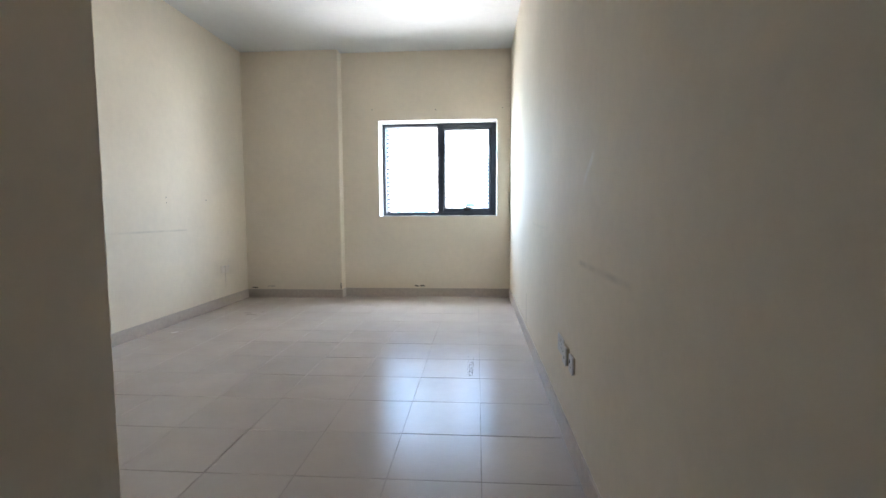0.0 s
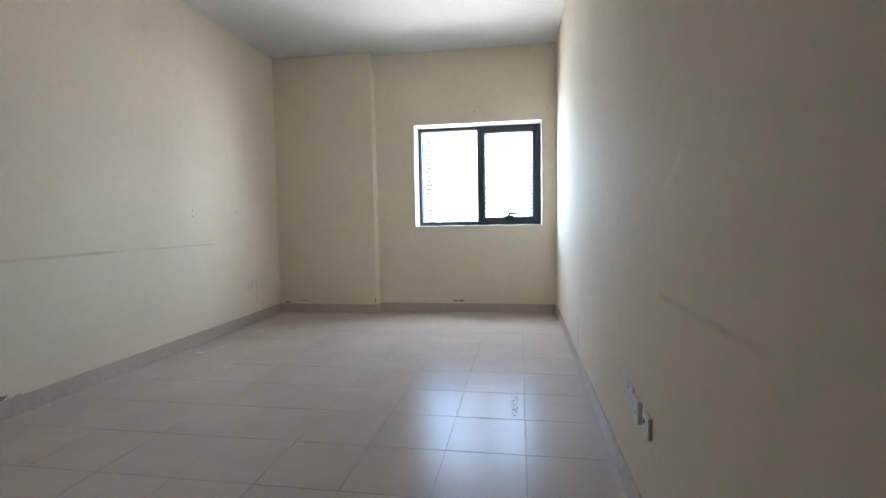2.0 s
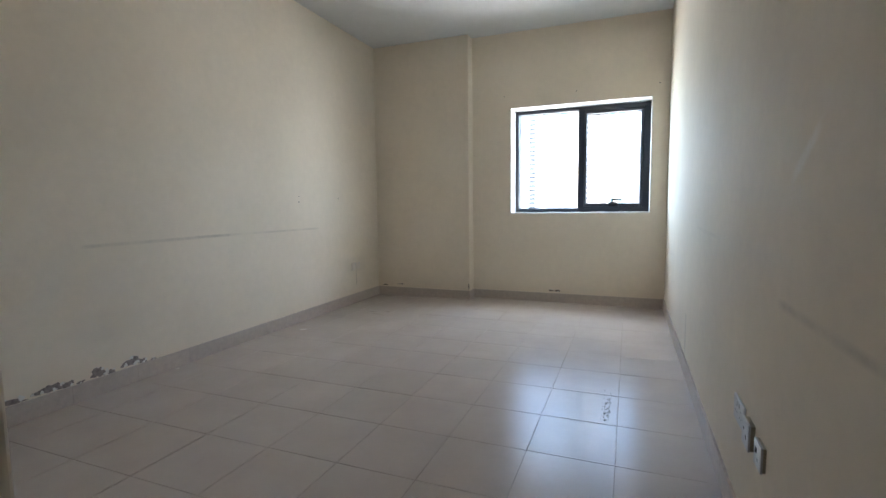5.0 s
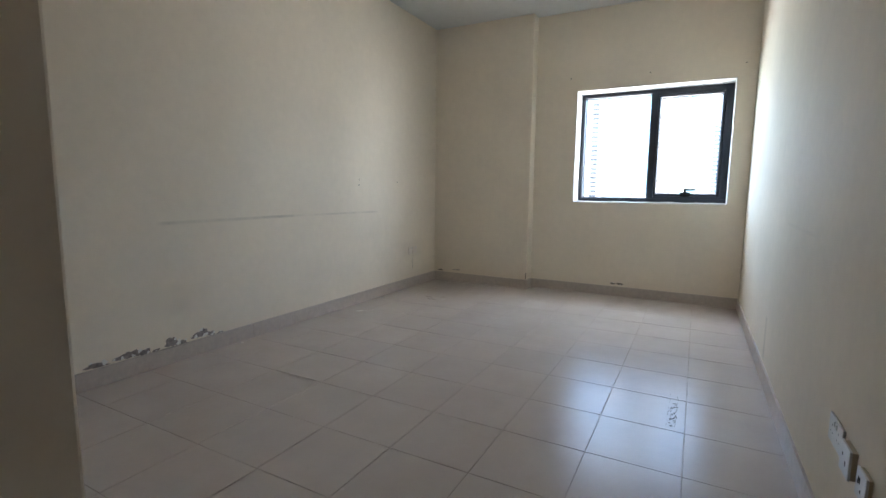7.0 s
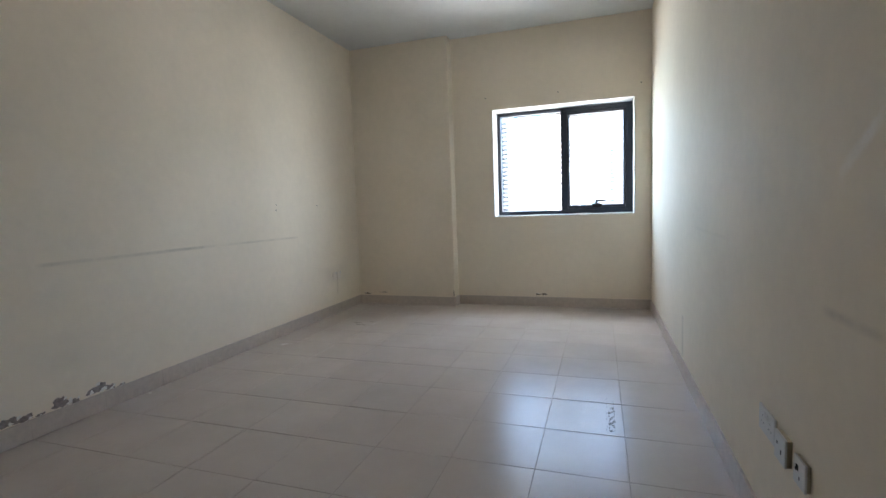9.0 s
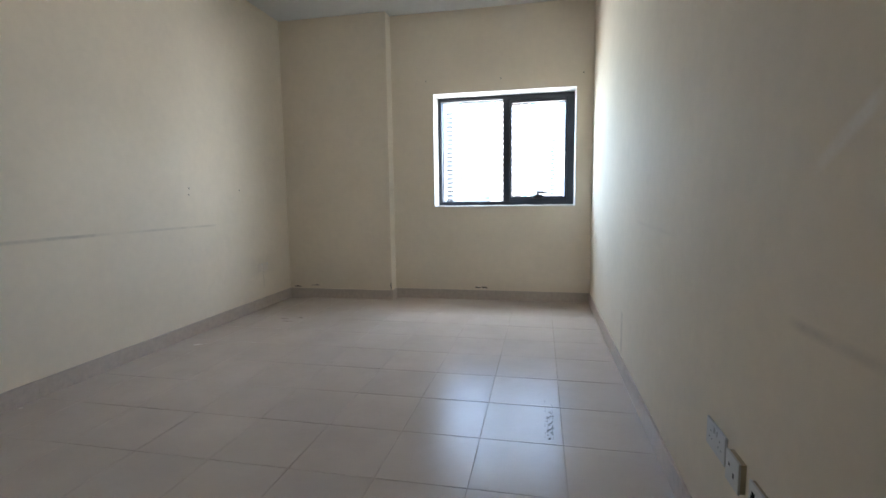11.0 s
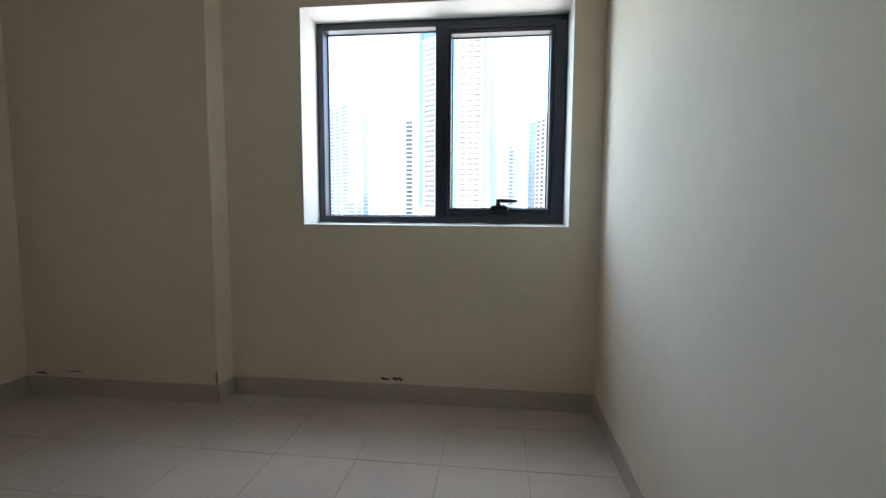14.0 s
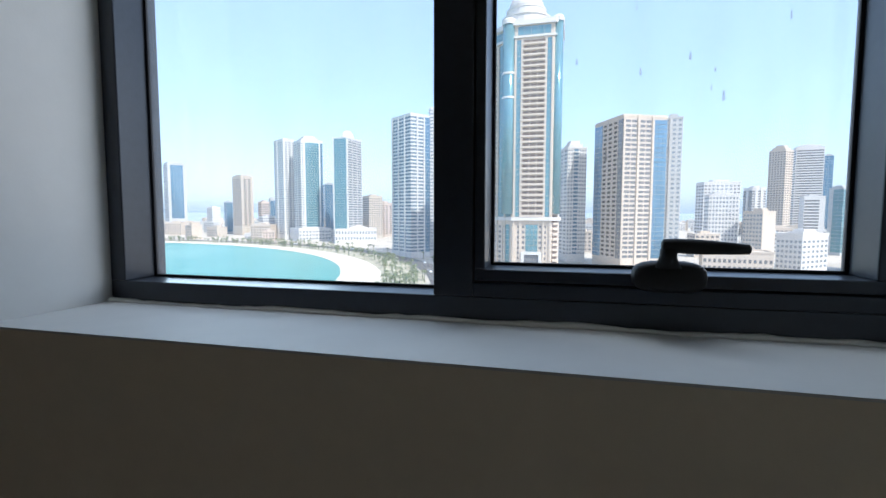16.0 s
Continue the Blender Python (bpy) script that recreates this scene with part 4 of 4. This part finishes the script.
# ground, lagoon, beach, road
sand = plain("sandy_ground", (0.44, 0.40, 0.34), 0.95, 0, 0.18, 0.03, 0.2)
beach_mat = plain("beach_sand", (0.60, 0.55, 0.46), 0.95, 0, 0.06, 0.1, 0.2)
asphalt = plain("asphalt", (0.10, 0.10, 0.10), 0.9, 0, 0.15, 0.3, 0.3)
verge = plain("verge", (0.36, 0.34, 0.26), 0.95, 0, 0.4, 0.12, 0.2)
water_mat, wnt, wb = material("lagoon_water")
wcol = ramp(wnt, noise_tex(wnt, 0.006, 4), ((0.35, (0.07, 0.27, 0.24)), (0.65, (0.15, 0.35, 0.31))))
wnt.links.new(wcol, wb.inputs["Base Color"])
wb.inputs["Roughness"].default_value = 0.4
bump(wnt, wb, noise_tex(wnt, 0.35, 5), 0.25, 0.6)

structure("ground", boxes_bm([(-9000, -9000, ZG - 1, 9000, 9000, ZG)]), sand, "sandy built-up ground reaching to the horizon", "ground")
LX, LY, LA, LB = -595.6, 166.7, 476.0, 396.0


def ellipse_ring(s0, s1, z0, z1, n=96):
    """A ring round the lagoon between two scales; s0 = 0 gives the full disc."""
    bm = bmesh.new()

    def at(s, k, z):
        a = 2 * math.pi * k / n
        g = 1 + (s - 1) if s else 0
        return bm.verts.new((LX + (LA * g) * math.cos(a), LY + (LB * g) * math.sin(a), z))

    if not s0:
        bm.faces.new([at(s1, k, z1) for k in range(n)])
        return bm
    inner, outer = [at(s0, k, z1) for k in range(n)], [at(s1, k, z1) for k in range(n)]
    for k in range(n):
        bm.faces.new((inner[k], inner[(k + 1) % n], outer[(k + 1) % n], outer[k]))
    return bm


structure("water", ellipse_ring(0, 1.0, 0, ZG + 0.15), water_mat, "calm turquoise lagoon water", "water")
structure("beach", ellipse_ring(0.999, 1.06, 0, ZG + 0.30), beach_mat, "pale sand beach curving round the lagoon", "beach")
structure("verge", ellipse_ring(1.06, 1.12, 0, ZG + 0.20), verge, "planted strip behind the beach", "ground")
structure("road", ellipse_ring(1.125, 1.165, 0, ZG + 0.25), asphalt, "curving dark asphalt shore road", "road")
sea_mat = plain("open_sea", (0.10, 0.30, 0.36), 0.3, 0, 0.1, 0.01)
structure("open_sea", boxes_bm([(-8900, 2600, ZG - 0.5, -900, 8900, ZG + 0.3)]), sea_mat, "hazy open sea on the horizon", "water")

def open_loft(sections):
    bm = bmesh.new()
    rings = [[bm.verts.new(p) for p in s] for s in sections]
    for a, b in zip(rings, rings[1:]):
        for i in range(len(a)):
            bm.faces.new((a[i], a[(i + 1) % len(a)], b[(i + 1) % len(a)], b[i]))
    return bm


# added rim over the dark band under the sky; haze is in its colour
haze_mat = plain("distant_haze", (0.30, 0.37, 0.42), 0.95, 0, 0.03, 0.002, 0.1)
structure("backdrop", open_loft([[(r * math.cos(2 * math.pi * k / 64), r * math.sin(2 * math.pi * k / 64), z) for k in range(64)] for r, z in ((3000, ZG + 0.6), (4800, 10))]), haze_mat, "added rim along the horizon with pale haze as its colour", "backdrop")

leaf = plain("palm_leaf", (0.12, 0.15, 0.08), 0.7, 0, 0.3, 0.5)
trunk_mat = plain("palm_trunk", (0.20, 0.15, 0.10), 0.9, 0, 0.2, 2)


def palms(count, seed):
    r = rng(seed)
    vs, fs = [], []
    for _ in range(count):
        a, s = radians(r.uniform(-40, 100)), r.uniform(1.065, 1.118) if r.random() < 0.75 else r.uniform(1.17, 1.2)
        x, y = LX + LA * s * math.cos(a), LY + LB * s * math.sin(a)
        h = r.uniform(4, 6.5)
        b = len(vs)
        for k in range(5):
            q = 1.2566 * k
            vs.extend([(x + 0.3 * math.cos(q), y + 0.3 * math.sin(q), ZG), (x + 0.2 * math.cos(q), y + 0.2 * math.sin(q), ZG + h)])
        for k in range(5):
            n2 = (k + 1) % 5
            fs.append((b + 2 * k, b + 2 * n2, b + 2 * n2 + 1, b + 2 * k + 1))
        for k in range(11):
            q = r.uniform(0, 6.283)
            l, up = r.uniform(1.7, 2.6), r.uniform(0.2, 1.1)
            c, s2 = math.cos(q), math.sin(q)
            b = len(vs)
            for d, z, w in ((0.1, 0, 0.25), (l * 0.5, up, 0.55), (l, up - 1.6, 0.12)):
                vs.extend([(x + c * d - s2 * w, y + s2 * d + c * w, ZG + h + z), (x + c * d + s2 * w, y + s2 * d - c * w, ZG + h + z)])
            fs.extend([(b, b + 1, b + 3, b + 2), (b + 2, b + 3, b + 5, b + 4)])
    me = bpy.data.meshes.new("palm_trees")
    me.from_pydata(vs, [], fs)
    me.materials.append(leaf)
    return tagged(new("palm_trees", me), "rows of date palms along the beach road", "palm trees", kind="stuff")


palms(520, 8)

# low houses filling the town
r1 = rng(21)
house_mats = (tower_white, tower_cream, tower_beige, tower_pink, tower_grey)
house_kinds = []
for k in range(8):
    w, d, h = r1.uniform(14, 34), r1.uniform(14, 26), r1.uniform(8, 26)
    house = tagged(new("low_house"), "low flat-roofed town house with rows of windows", "building", "low houses of the town")
    hm = house_mats[k % 5]
    part("wall", box_bm(-w / 2, -d / 2, 0, w / 2, d / 2, h), hm, house)
    part("roof", boxes_bm([(-w / 2 - 0.3, -d / 2 - 0.3, h, w / 2 + 0.3, d / 2 + 0.3, h + 0.9), (-w * 0.2, -d * 0.2, h + 0.9, w * 0.2, d * 0.2, h + 3.5)]), hm, house)
    facade(house, w, h, 1.0, pose(-w / 2, -d / 2, 0), ((1, "grid", max(3, int(w / 4.5)), D),), 4.2, hm)
    facade(house, d, h, 1.0, pose(-w / 2, d / 2, 0, 0, 0, -90), ((1, "grid", max(3, int(d / 4.5)), D),), 4.2, hm)
    join_rows(house)
    house_kinds.append(house)
spots = []
while len(spots) < 270:
    az, ds = radians(r1.uniform(-50, 34)), r1.uniform(520, 2300)
    x, y = ds * math.sin(az), ds * math.cos(az)
    if math.hypot((x - LX) / (LA * 1.22), (y - LY) / (LB * 1.22)) < 1 or any(math.hypot(x - a, y - b) < 27 for a, b in spots):
        continue
    spots.append((x, y))
for k, (x, y) in enumerate(spots):
    m = pose(x, y, ZG, 0, 0, r1.uniform(-30, 30))
    if k < 8:
        house_kinds[k].matrix_basis = m
    else:
        copy_thing(house_kinds[k % 8], m)

# cars on the shore road
car_paint = [plain("car_" + n, c, 0.35, 0.2, 0.05, 1) for n, c in (("white", (0.75, 0.75, 0.74)), ("grey", (0.25, 0.26, 0.28)), ("sand", (0.5, 0.44, 0.34)))]
for k in range(26):
    a = radians(r1.uniform(-12, 70))
    s = 1.135 if k % 2 else 1.155
    x, y = LX + LA * s * math.cos(a), LY + LB * s * math.sin(a)
    car = tagged(new("car"), "small parked car on the shore road", "car", "cars on the shore road")
    car.matrix_basis = pose(x, y, ZG + 0.25, 0, 0, math.degrees(math.atan2(LB * math.cos(a), -LA * math.sin(a))))
    part("body", lofted([[(u * 2.2, v * 0.85, z) for u, v in ((-1, -1), (1, -1), (1, 1), (-1, 1))] for z in (0.35, 0.95)] + [[(u * 1.1 - 0.2, v * 0.7, 1.5) for u, v in ((-1, -1), (1, -1), (1, 1), (-1, 1))]]), car_paint[k % 3], car)
    for u in (-1.3, 1.3):
        for v in (-0.8, 0.8):
            wh = part("wheel", box_bm(u - 0.32, v - 0.1, 0.0, u + 0.32, v + 0.1, 0.64, 0.15, 2), rubber, car)

# drip marks on the panes
for dx, dz, dw2, dh2 in ((0.12, 1.62, 0.0012, 0.012), (0.02, 1.53, 0.003, 0.006), (0.13, 1.505, 0.003, 0.007), (0.21, 1.525, 0.0032, 0.009), (0.25, 1.50, 0.0025, 0.005), (0.245, 1.47, 0.002, 0.006), (0.265, 1.455, 0.004, 0.011), (0.075, 1.36, 0.003, 0.016), (-0.10, 1.68, 0.001, 0.03), (0.31, 1.66, 0.002, 0.04), (0.36, 1.58, 0.0025, 0.009)):
    drip(dx, dz, dw2, dh2, sash_pane.parent)
